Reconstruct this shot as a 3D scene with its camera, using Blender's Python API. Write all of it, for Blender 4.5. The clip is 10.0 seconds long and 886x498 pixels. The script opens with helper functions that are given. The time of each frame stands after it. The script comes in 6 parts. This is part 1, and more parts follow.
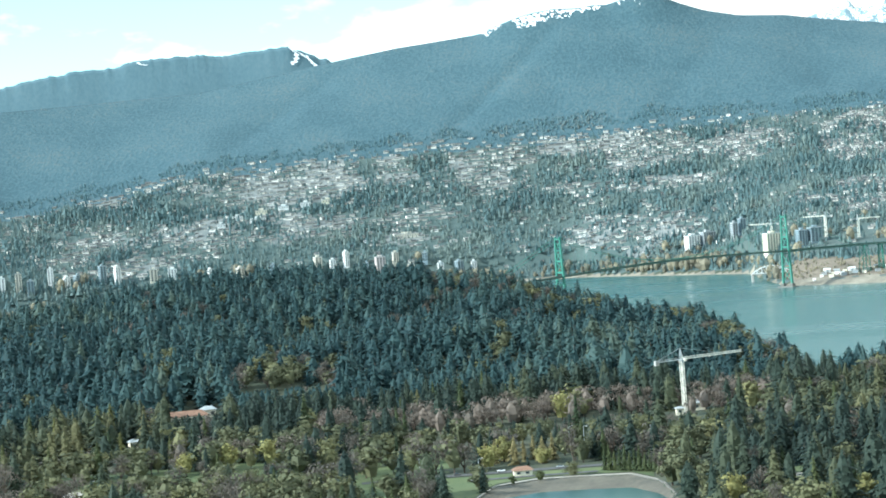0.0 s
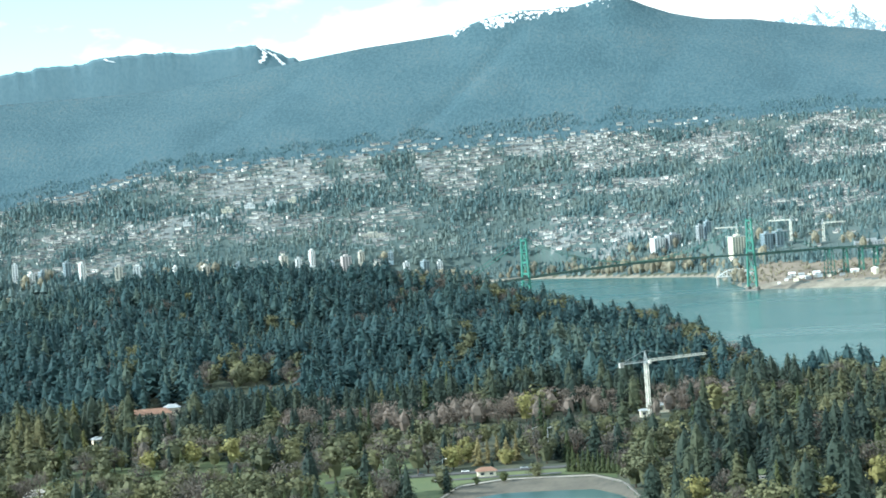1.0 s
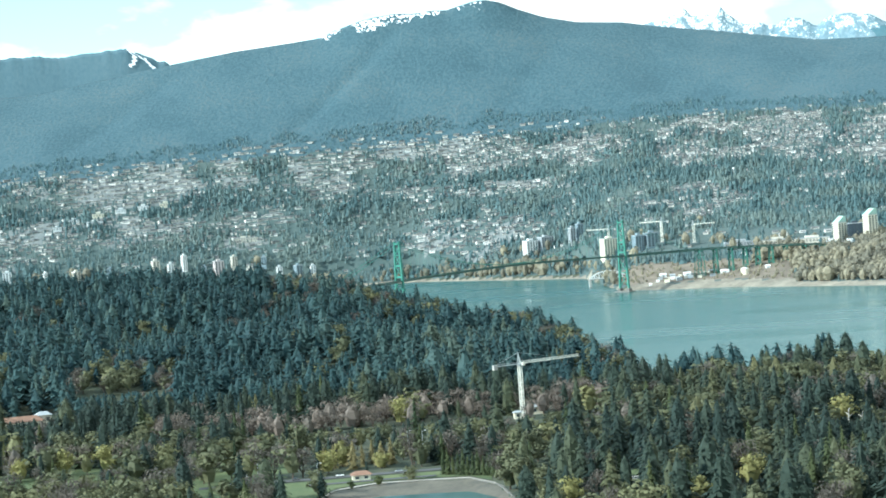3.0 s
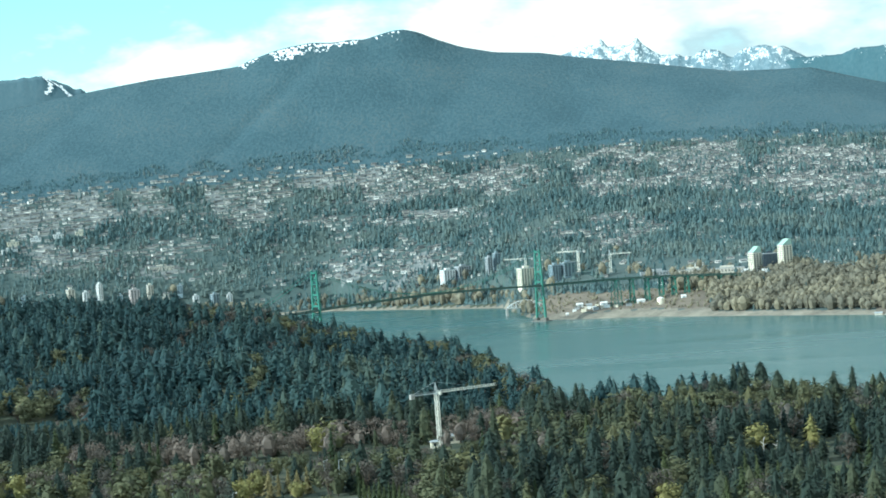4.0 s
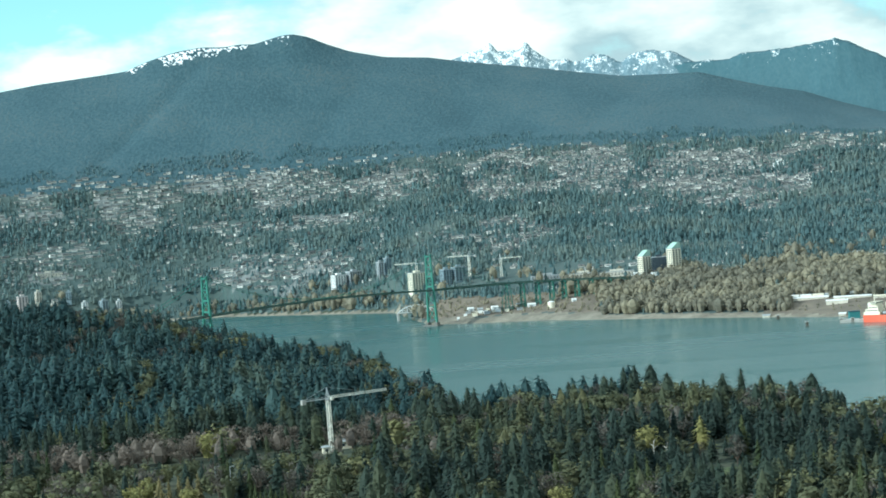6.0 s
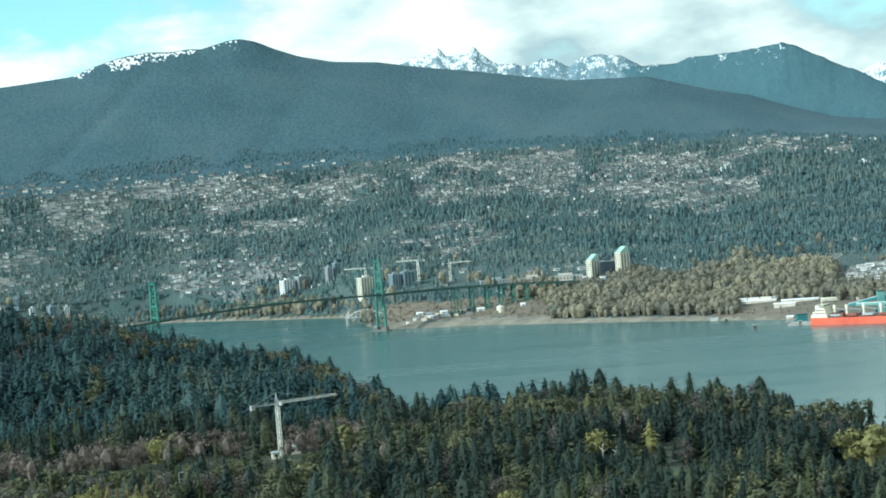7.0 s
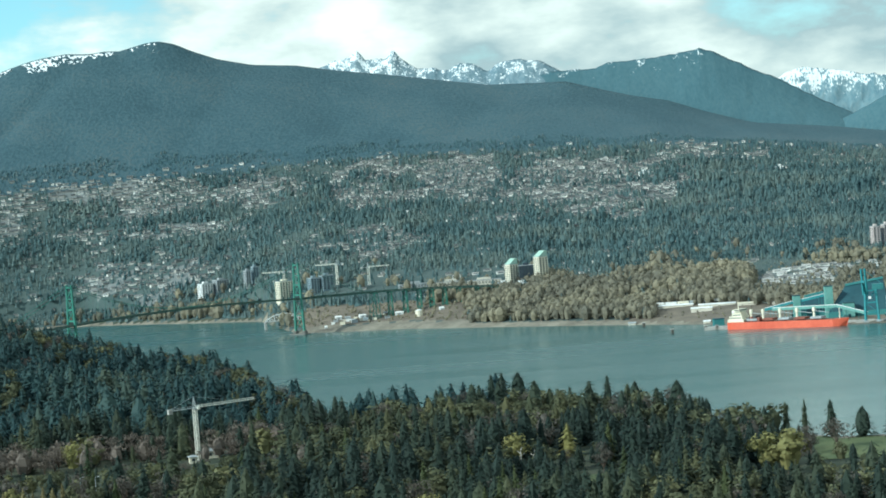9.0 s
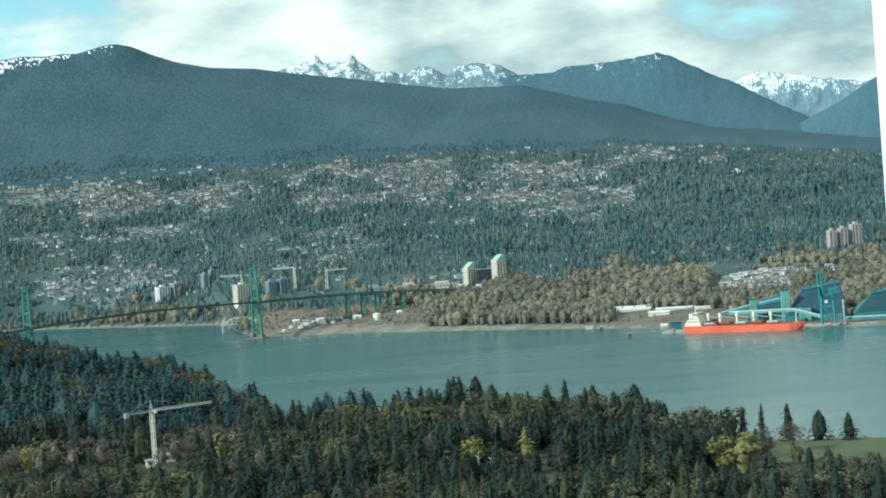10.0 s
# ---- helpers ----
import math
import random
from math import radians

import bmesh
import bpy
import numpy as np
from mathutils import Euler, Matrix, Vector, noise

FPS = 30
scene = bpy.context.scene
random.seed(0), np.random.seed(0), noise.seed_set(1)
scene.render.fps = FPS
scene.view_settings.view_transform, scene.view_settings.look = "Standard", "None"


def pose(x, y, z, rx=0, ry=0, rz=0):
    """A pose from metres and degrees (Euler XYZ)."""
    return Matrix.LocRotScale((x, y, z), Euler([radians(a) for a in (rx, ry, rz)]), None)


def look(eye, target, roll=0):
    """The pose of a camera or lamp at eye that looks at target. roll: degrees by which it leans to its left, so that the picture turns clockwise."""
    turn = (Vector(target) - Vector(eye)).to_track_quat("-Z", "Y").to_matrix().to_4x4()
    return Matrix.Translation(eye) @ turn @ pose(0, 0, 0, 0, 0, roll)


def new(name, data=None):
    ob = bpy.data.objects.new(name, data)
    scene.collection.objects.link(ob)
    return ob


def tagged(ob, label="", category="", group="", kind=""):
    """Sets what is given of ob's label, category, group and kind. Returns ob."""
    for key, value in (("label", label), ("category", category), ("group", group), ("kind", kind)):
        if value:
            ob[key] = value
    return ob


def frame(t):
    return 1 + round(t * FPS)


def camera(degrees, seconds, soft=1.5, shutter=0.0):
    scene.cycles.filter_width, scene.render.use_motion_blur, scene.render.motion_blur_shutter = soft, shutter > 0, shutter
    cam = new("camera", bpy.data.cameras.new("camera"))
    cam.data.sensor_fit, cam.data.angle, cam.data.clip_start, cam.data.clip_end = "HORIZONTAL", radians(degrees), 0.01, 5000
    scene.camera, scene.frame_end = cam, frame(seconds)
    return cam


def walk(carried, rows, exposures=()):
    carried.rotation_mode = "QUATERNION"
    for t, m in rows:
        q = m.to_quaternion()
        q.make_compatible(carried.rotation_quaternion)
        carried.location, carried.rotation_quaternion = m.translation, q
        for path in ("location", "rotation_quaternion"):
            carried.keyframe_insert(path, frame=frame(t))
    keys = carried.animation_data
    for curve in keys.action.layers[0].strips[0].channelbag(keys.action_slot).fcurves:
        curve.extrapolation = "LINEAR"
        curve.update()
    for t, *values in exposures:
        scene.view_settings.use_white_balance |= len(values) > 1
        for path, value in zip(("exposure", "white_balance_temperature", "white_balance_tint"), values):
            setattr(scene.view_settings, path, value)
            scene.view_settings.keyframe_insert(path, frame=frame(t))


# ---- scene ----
# The camera turns on its spot behind a high window: seconds, bearing to the right, pitch, lean to the right.
cam = camera(23.6, 10.0, soft=1.8)
EYE = 157.0
ROWS = [
    (0.0, -9.098, -1.328, 4.57),
    (0.5, -8.679, -1.355, 4.42),
    (1.0, -8.183, -1.389, 3.982),
    (1.5, -7.509, -1.469, 3.973),
    (2.0, -6.626, -1.576, 4.04),
    (3.5, -3.653, -1.372, 4.287),
    (4.0, -2.473, -0.918, 4.1),
    (4.5, -1.686, -0.921, 4.164),
    (5.0, -0.968, -0.922, 4.483),
    (5.5, -0.27, -0.997, 4.356),
    (7.0, 1.861, -0.985, 4.484),
    (7.5, 2.379, -0.994, 4.488),
    (8.0, 2.911, -1.003, 4.572),
    (8.5, 3.452, -1.03, 4.319),
    (9.0, 4.057, -1.046, 4.281),
    (9.5, 4.628, -1.05, 4.261),
    (10.0, 5.198, -1.031, 4.179),
]
EXPOSURES = [(0.0, 1.27, 5420, 0), (2.0, 1.27, 5420, 0), (3.5, 1.08, 5330, -3), (4.2, 0.67, 5260, -6), (7.0, 0.46, 5320, -6), (10.0, 0.24, 5400, -6)]
walk(cam, [(t, pose(0, 0, EYE, 0, 0, -bearing) @ pose(0, 0, 0, 90 + pitch) @ pose(0, 0, 0, 0, 0, -lean)) for t, bearing, pitch, lean in ROWS], EXPOSURES)

# ---- sky and sun ----
SUN_AZ, SUN_EL = -112.0, 28.0
world = bpy.data.worlds.new("sky")
scene.world = world
world.use_nodes = True


def node(tree, kind, **values):
    n = tree.nodes.new(kind)
    for key, value in values.items():
        n.inputs[key.replace("_", " ")].default_value = value
    return n


def math_node(tree, op, a, b=None, clamp=False):
    n = tree.nodes.new("ShaderNodeMath")
    n.operation, n.use_clamp = op, clamp
    for i, v in enumerate((a, b)):
        if v is None:
            continue
        if isinstance(v, (int, float)):
            n.inputs[i].default_value = v
        else:
            tree.links.new(v, n.inputs[i])
    return n.outputs[0]


def ramp(tree, value, stops):
    n = tree.nodes.new("ShaderNodeValToRGB")
    while len(n.color_ramp.elements) < len(stops):
        n.color_ramp.elements.new(0.5)
    for e, (p, c) in zip(n.color_ramp.elements, stops):
        e.position, e.color = p, (*c, 1)
    tree.links.new(value, n.inputs[0])
    return n.outputs[0]


def mix(tree, fac, a, b, kind="MIX"):
    n = tree.nodes.new("ShaderNodeMix")
    n.data_type, n.blend_type = "RGBA", kind
    for i, v in ((0, fac), (6, a), (7, b)):
        if isinstance(v, (int, float)):
            n.inputs[i].default_value = v
        elif isinstance(v, tuple):
            n.inputs[i].default_value = (*v, 1)
        else:
            tree.links.new(v, n.inputs[i])
    return n.outputs[2]


def build_sky():
    t = world.node_tree
    out = t.nodes["World Output"]
    bg = t.nodes["Background"]
    sky = t.nodes.new("ShaderNodeTexSky")
    sky.sky_type, sky.sun_disc = "NISHITA", False
    sky.sun_elevation, sky.sun_rotation = radians(SUN_EL), radians(SUN_AZ)
    sky.air_density, sky.dust_density, sky.ozone_density = 1.0, 0.4, 2.0
    blue = mix(t, 1.0, sky.outputs[0], (0.12, 0.145, 0.135), "MULTIPLY")
    # broken cloud: two scales of noise, flattened towards the horizon
    co = t.nodes.new("ShaderNodeTexCoord")
    mp = t.nodes.new("ShaderNodeMapping")
    mp.inputs["Location"].default_value = (3.1, 0.4, 0.62)
    mp.inputs["Scale"].default_value = (1.0, 1.0, 2.3)
    t.links.new(co.outputs["Generated"], mp.inputs["Vector"])
    big = node(t, "ShaderNodeTexNoise", Scale=9.0, Detail=7.0, Roughness=0.55)
    t.links.new(mp.outputs[0], big.inputs["Vector"])
    low = node(t, "ShaderNodeTexNoise", Scale=3.2, Detail=3.0, Roughness=0.5)
    t.links.new(mp.outputs[0], low.inputs["Vector"])
    sep = t.nodes.new("ShaderNodeSeparateXYZ")
    t.links.new(co.outputs["Generated"], sep.inputs[0])
    # the cloud bank thins out towards the west
    west = math_node(t, "MULTIPLY", sep.outputs[0], 1.1)
    cover = math_node(t, "ADD", math_node(t, "MULTIPLY", big.outputs[0], 0.75), math_node(t, "MULTIPLY", low.outputs[0], 0.45))
    cover = math_node(t, "ADD", cover, math_node(t, "MINIMUM", math_node(t, "MAXIMUM", west, -0.14), 0.075))
    mask = ramp(t, cover, [(0.47, (0, 0, 0)), (0.58, (1, 1, 1))])
    fine = node(t, "ShaderNodeTexNoise", Scale=9.0, Detail=7.0, Roughness=0.52)
    t.links.new(mp.outputs[0], fine.inputs["Vector"])
    shade = ramp(t, fine.outputs[0], [(0.4, (0.42, 0.48, 0.46)), (0.5, (0.74, 0.74, 0.65)), (0.58, (1.0, 0.97, 0.83))])
    col = mix(t, mask, blue, shade)
    t.links.new(col, bg.inputs[0])
    bg.inputs[1].default_value = 1.0
    t.links.new(bg.outputs[0], out.inputs[0])


build_sky()
sun = new("sun", bpy.data.lights.new("sun", "SUN"))
sun.data.energy, sun.data.angle, sun.data.color = 4.1, radians(0.6), (1.0, 0.9, 0.76)
a, e = radians(SUN_AZ), radians(SUN_EL)
sun.matrix_world = look((3000 * math.sin(a) * math.cos(e), 3000 * math.cos(a) * math.cos(e), 3000 * math.sin(e)), (0, 0, 0))


# ---- materials ----
def material(name, rough=0.8, metal=0.0):
    m = bpy.data.materials.new(name)
    m.use_nodes = True
    b = m.node_tree.nodes["Principled BSDF"]
    b.inputs["Roughness"].default_value, b.inputs["Metallic"].default_value = rough, metal
    return m, m.node_tree, b


def noise_value(t, scale, detail=4.0, stretch=None):
    n = node(t, "ShaderNodeTexNoise", Scale=scale, Detail=detail)
    co = t.nodes.new("ShaderNodeTexCoord")
    if stretch:
        mp = t.nodes.new("ShaderNodeMapping")
        mp.inputs["Scale"].default_value = stretch
        t.links.new(co.outputs["Object"], mp.inputs["Vector"])
        t.links.new(mp.outputs[0], n.inputs["Vector"])
    else:
        t.links.new(co.outputs["Object"], n.inputs["Vector"])
    return n.outputs[0]


def bumped(t, b, value, strength, distance):
    n = node(t, "ShaderNodeBump", Strength=strength, Distance=distance)
    t.links.new(value, n.inputs["Height"])
    t.links.new(n.outputs[0], b.inputs["Normal"])


def surface(name, c1, c2, scale, rough=0.8, metal=0.0, bump=0.3, depth=0.05, fine=6.0):
    """Painted, plastered or weathered surface: large stains and fine grain."""
    m, t, b = material(name, rough, metal)
    v = math_node(t, "ADD", math_node(t, "MULTIPLY", noise_value(t, scale), 0.6), math_node(t, "MULTIPLY", noise_value(t, scale * fine), 0.4))
    t.links.new(ramp(t, v, [(0.36, c1), (0.64, c2)]), b.inputs["Base Color"])
    bumped(t, b, v, bump, depth)
    return m


def foliage(name, stops, rough=0.75, spec=0.2, through_light=0.2, patchy=0.7):
    """Leaves whose colour goes by tree (tint) and by patch of the crown."""
    m, t, b = material(name, rough)
    at = t.nodes.new("ShaderNodeAttribute")
    at.attribute_name = "tint"
    info = t.nodes.new("ShaderNodeObjectInfo")
    v = math_node(t, "ADD", at.outputs["Fac"], math_node(t, "MULTIPLY", info.outputs["Random"], 0.15))
    v = math_node(t, "ADD", v, math_node(t, "MULTIPLY", math_node(t, "SUBTRACT", noise_value(t, 0.35, 3.0), 0.5), patchy), clamp=True)
    t.links.new(ramp(t, v, stops), b.inputs["Base Color"])
    b.inputs["Specular IOR Level"].default_value = spec
    # thin leaves let part of the light through
    back = t.nodes.new("ShaderNodeBsdfTranslucent")
    t.links.new(b.inputs["Base Color"].links[0].from_socket, back.inputs[0])
    both = t.nodes.new("ShaderNodeMixShader")
    both.inputs[0].default_value = through_light
    out = t.nodes["Material Output"]
    t.links.new(b.outputs[0], both.inputs[1])
    t.links.new(back.outputs[0], both.inputs[2])
    t.links.new(both.outputs[0], out.inputs[0])
    return m


def tinted(name, stops, rough=0.8, scale=0.4):
    m, t, b = material(name, rough)
    at = t.nodes.new("ShaderNodeAttribute")
    at.attribute_name = "tint"
    col = ramp(t, at.outputs["Fac"], stops)
    n = noise_value(t, scale)
    t.links.new(mix(t, 0.35, col, ramp(t, n, [(0.3, (0.55, 0.55, 0.55)), (0.7, (1, 1, 1))]), "MULTIPLY"), b.inputs["Base Color"])
    return m


FIR = foliage("fir_needles", [(0.0, (0.018, 0.031, 0.027)), (0.5, (0.034, 0.049, 0.036)), (0.8, (0.064, 0.074, 0.042)), (1.0, (0.108, 0.106, 0.052))], through_light=0.15, patchy=0.45)
# Town slope needles: paler and bluer than near firs, haze put into the colour.
FIR_FAR = foliage("hazed_hillside_needles", [(0.0, (0.05, 0.09, 0.098)), (0.5, (0.078, 0.124, 0.128)), (1.0, (0.116, 0.15, 0.138))], through_light=0.06, patchy=0.5)
# Hill firs are tinted bluer than near ones to imitate haze.
FIR_HILL = foliage("hazed_hill_fir_needles", [(0.0, (0.021, 0.046, 0.051)), (0.4, (0.033, 0.066, 0.068)), (0.75, (0.049, 0.083, 0.077)), (1.0, (0.074, 0.098, 0.074))], through_light=0.15, patchy=0.35)
LEAF = foliage("spring_leaves", [(0.0, (0.07, 0.079, 0.046)), (0.5, (0.115, 0.12, 0.066)), (1.0, (0.19, 0.186, 0.088))], patchy=0.25)
TWIG = foliage("bare_twigs", [(0.0, (0.088, 0.083, 0.072)), (0.5, (0.115, 0.102, 0.086)), (1.0, (0.165, 0.136, 0.114))], patchy=0.25)
TWIG_FAR = foliage("alder_twigs", through_light=0.12, stops=[(0.0, (0.125, 0.121, 0.095)), (0.5, (0.186, 0.173, 0.128)), (1.0, (0.25, 0.226, 0.156))], patchy=0.35)
# Mountain needles share the blue haze coloured into the mountain itself.
MOUNTAIN_FIR = foliage("hazed_mountain_needles", [(0.0, (0.05, 0.098, 0.114)), (0.5, (0.068, 0.122, 0.138)), (0.85, (0.088, 0.138, 0.148)), (1.0, (0.12, 0.145, 0.142))], through_light=0.05, patchy=0.3)
LEAF_BRIGHT = foliage("bright_spring_leaves", [(0.0, (0.155, 0.15, 0.065)), (0.5, (0.235, 0.222, 0.085)), (1.0, (0.32, 0.295, 0.105))], patchy=0.3)
GOLD = foliage("golden_buds", [(0.0, (0.14, 0.124, 0.062)), (0.5, (0.2, 0.172, 0.082)), (1.0, (0.26, 0.22, 0.098))], patchy=0.3)
CEDAR = foliage("cedar_leaves", [(0.0, (0.034, 0.052, 0.028)), (0.5, (0.066, 0.08, 0.034)), (1.0, (0.115, 0.115, 0.042))], patchy=0.5)
BARK = surface("bark", (0.05, 0.035, 0.025), (0.11, 0.085, 0.065), 1.5, 0.9)
SNAG = surface("dead_wood", (0.4, 0.38, 0.34), (0.55, 0.52, 0.47), 1.5, 0.9)
GREEN_STEEL = surface("green_steel", (0.026, 0.135, 0.1), (0.042, 0.19, 0.145), 0.2, 0.5)
GREEN_DARK = surface("dark_green_steel", (0.02, 0.07, 0.055), (0.035, 0.1, 0.08), 0.2, 0.6)
CONCRETE = surface("concrete", (0.28, 0.27, 0.25), (0.42, 0.41, 0.38), 0.15, 0.85)
PIER = surface("weathered_pier", (0.1, 0.1, 0.09), (0.17, 0.165, 0.15), 0.15, 0.9)
ASPHALT = surface("asphalt", (0.05, 0.05, 0.052), (0.085, 0.085, 0.085), 0.2, 0.9)
PAVING = surface("pale_path", (0.24, 0.22, 0.19), (0.38, 0.35, 0.3), 0.15, 0.9)
SAND = surface("beach_sand", (0.12, 0.105, 0.08), (0.26, 0.235, 0.185), 0.03, 0.95)
GRASS = surface("lawn_grass", (0.045, 0.072, 0.024), (0.1, 0.118, 0.042), 0.04, 0.9, fine=25)
WHITE = surface("white_paint", (0.68, 0.68, 0.66), (0.82, 0.82, 0.8), 0.3, 0.6)
CREAM = surface("cream_paint", (0.62, 0.57, 0.44), (0.78, 0.72, 0.58), 0.3, 0.6)
GREY = surface("grey_paint", (0.25, 0.27, 0.28), (0.38, 0.4, 0.41), 0.2, 0.7)
GLASS_WALL = surface("window_glass", (0.03, 0.045, 0.055), (0.06, 0.08, 0.09), 0.2, 0.15)


def water_material():
    m, t, b = material("sea_water", 0.22)
    b.inputs["IOR"].default_value = 1.33
    streak = noise_value(t, 0.008, 4.0, (0.22, 1.5, 1))
    swell = noise_value(t, 0.0032, 2.0, (0.4, 1.7, 1))
    v = math_node(t, "ADD", math_node(t, "MULTIPLY", streak, 0.5), math_node(t, "MULTIPLY", swell, 0.5))
    t.links.new(ramp(t, v, [(0.36, (0.023, 0.084, 0.086)), (0.62, (0.042, 0.118, 0.115))]), b.inputs["Base Color"])
    r = ramp(t, v, [(0.36, (0.3, 0.3, 0.3)), (0.62, (0.17, 0.17, 0.17))])
    t.links.new(r, b.inputs["Roughness"])
    chop = noise_value(t, 0.35, 3.0, (1, 1.6, 1))
    bumped(t, b, chop, 0.1, 0.3)
    return m


WATER = water_material()


def land_material():
    """Forest floor and slopes: clearings, brush and dark wood by noise; higher ground under trees."""
    m, t, b = material("land", 0.95)
    v = math_node(t, "ADD", math_node(t, "MULTIPLY", noise_value(t, 0.012, 6.0), 0.55), math_node(t, "MULTIPLY", noise_value(t, 0.11, 4.0), 0.45))
    t.links.new(ramp(t, v, [(0.3, (0.02, 0.035, 0.02)), (0.5, (0.04, 0.05, 0.028)), (0.7, (0.09, 0.085, 0.05))]), b.inputs["Base Color"])
    bumped(t, b, v, 0.5, 1.0)
    return m


LAND = land_material()


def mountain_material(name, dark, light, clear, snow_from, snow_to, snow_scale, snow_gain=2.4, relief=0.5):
    """Wooded mountain, the blue haze of distance put into its base colours; snow lies on the open ground above a
    height.
    """
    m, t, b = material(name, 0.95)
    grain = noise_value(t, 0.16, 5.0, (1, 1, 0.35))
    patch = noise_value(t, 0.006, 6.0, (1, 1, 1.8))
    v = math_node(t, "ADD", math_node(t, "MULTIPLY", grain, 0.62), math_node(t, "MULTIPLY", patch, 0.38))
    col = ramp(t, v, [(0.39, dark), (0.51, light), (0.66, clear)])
    geo = t.nodes.new("ShaderNodeNewGeometry")
    sep = t.nodes.new("ShaderNodeSeparateXYZ")
    t.links.new(geo.outputs["Position"], sep.inputs[0])
    rise = math_node(t, "DIVIDE", math_node(t, "SUBTRACT", sep.outputs[2], snow_from), snow_to - snow_from, clamp=True)
    rock = math_node(t, "ADD", math_node(t, "MULTIPLY", noise_value(t, snow_scale, 6.0, (1, 1, 0.7)), 0.5), math_node(t, "MULTIPLY", noise_value(t, snow_scale * 4.5, 4.0, (1.6, 1, 0.5)), 0.5))
    s = math_node(t, "ADD", math_node(t, "MULTIPLY", rise, 0.55), math_node(t, "MULTIPLY", math_node(t, "SUBTRACT", rock, 0.5), snow_gain))
    snow = ramp(t, s, [(0.36, (0, 0, 0)), (0.44, (1, 1, 1))])
    snow = mix(t, 1.0, snow, ramp(t, rise, [(0.0, (0, 0, 0)), (0.02, (1, 1, 1))]), "MULTIPLY")
    t.links.new(mix(t, snow, col, (0.78, 0.82, 0.84)), b.inputs["Base Color"])
    bumped(t, b, v, relief, 5.0)
    return m


# Near slope: blue haze of distance is part of these colours.
MOUNTAIN = mountain_material("hazed_wooded_mountain", (0.03, 0.068, 0.087), (0.045, 0.09, 0.111), (0.07, 0.102, 0.113), 900, 1000, 0.05, relief=0.7)
# Ranges behind it: paler, bluer base colours imitate the thicker haze.
FAR_MOUNTAIN = mountain_material("hazed_distant_mountain", (0.052, 0.112, 0.138), (0.062, 0.126, 0.152), (0.076, 0.14, 0.164), 425, 560, 0.05, relief=0.3)
SNOW_MOUNTAIN = mountain_material("hazed_snow_mountain", (0.12, 0.19, 0.23), (0.16, 0.23, 0.27), (0.2, 0.27, 0.3), 412, 530, 0.06, 3.0)
SNOW_RANGE = mountain_material("hazed_snow_range", (0.12, 0.21, 0.26), (0.16, 0.25, 0.29), (0.2, 0.28, 0.31), 320, 410, 0.05, 1.9)
BARE_RANGE = mountain_material("hazed_ridge", (0.066, 0.118, 0.147), (0.076, 0.132, 0.16), (0.09, 0.142, 0.168), 900, 1000, 0.03, relief=0.2)


# ---- mesh helpers ----
def link_mesh(name, verts, faces, mats, parent=None, face_mats=None, tint=None, smooth=False):
    me = bpy.data.meshes.new(name)
    verts = np.asarray(verts, dtype=np.float32)
    faces = np.asarray(faces, dtype=np.int32)
    n, k = faces.shape
    me.vertices.add(len(verts))
    me.vertices.foreach_set("co", verts.ravel())
    me.loops.add(n * k)
    me.loops.foreach_set("vertex_index", faces.ravel())
    me.polygons.add(n)
    me.polygons.foreach_set("loop_start", np.arange(0, n * k, k, dtype=np.int32))
    me.polygons.foreach_set("loop_total", np.full(n, k, dtype=np.int32))
    for m in mats:
        me.materials.append(m)
    if face_mats is not None:
        me.polygons.foreach_set("material_index", np.asarray(face_mats, dtype=np.int32))
    me.polygons.foreach_set("use_smooth", np.full(n, smooth))
    if tint is not None:
        me.attributes.new("tint", "FLOAT", "POINT").data.foreach_set("value", np.asarray(tint, dtype=np.float32))
    me.update(calc_edges=True)
    me.validate()
    ob = new(name, me)
    ob.parent = parent
    return ob


def part(name, bm, mat, parent, label=""):
    me = bpy.data.meshes.new(name)
    bm.to_mesh(me)
    bm.free()
    me.materials.append(mat)
    ob = new(name, me)
    ob.parent = parent
    return tagged(ob, label)


def thing(name, m, label, category, group="", kind=""):
    ob = new(name)
    ob.matrix_world = m
    ob.empty_display_size = 0.5
    return tagged(ob, label, category, group, kind)


def box(bm, x0, x1, y0, y1, z0, z1, bevel=0.0):
    made = bmesh.ops.create_cube(bm, size=1.0, matrix=Matrix.LocRotScale(((x0 + x1) / 2, (y0 + y1) / 2, (z0 + z1) / 2), None, (x1 - x0, y1 - y0, z1 - z0)))
    if bevel:
        edges = {e for v in made["verts"] for e in v.link_edges}
        bmesh.ops.bevel(bm, geom=list(edges), offset=bevel, segments=1, affect="EDGES")


def beam(bm, p, q, w, h=None):
    """A straight bar from p to q."""
    p, q = Vector(p), Vector(q)
    turn = (q - p).to_track_quat("Y", "Z").to_matrix().to_4x4()
    bmesh.ops.create_cube(bm, size=1.0, matrix=Matrix.Translation((p + q) / 2) @ turn @ Matrix.Diagonal((w, (q - p).length, h or w, 1)))


def tube(bm, p, q, r1, r2=None, sides=10):
    p, q = Vector(p), Vector(q)
    turn = (q - p).to_track_quat("Z", "Y").to_matrix().to_4x4()
    bmesh.ops.create_cone(bm, cap_ends=True, segments=sides, radius1=r1, radius2=r1 if r2 is None else r2, depth=(q - p).length, matrix=Matrix.Translation((p + q) / 2) @ turn)


def bar_part(name, mat, parent, bars, w, h=None):
    bm = bmesh.new()
    for p, q in bars:
        beam(bm, p, q, w, h)
    return part(name, bm, mat, parent)


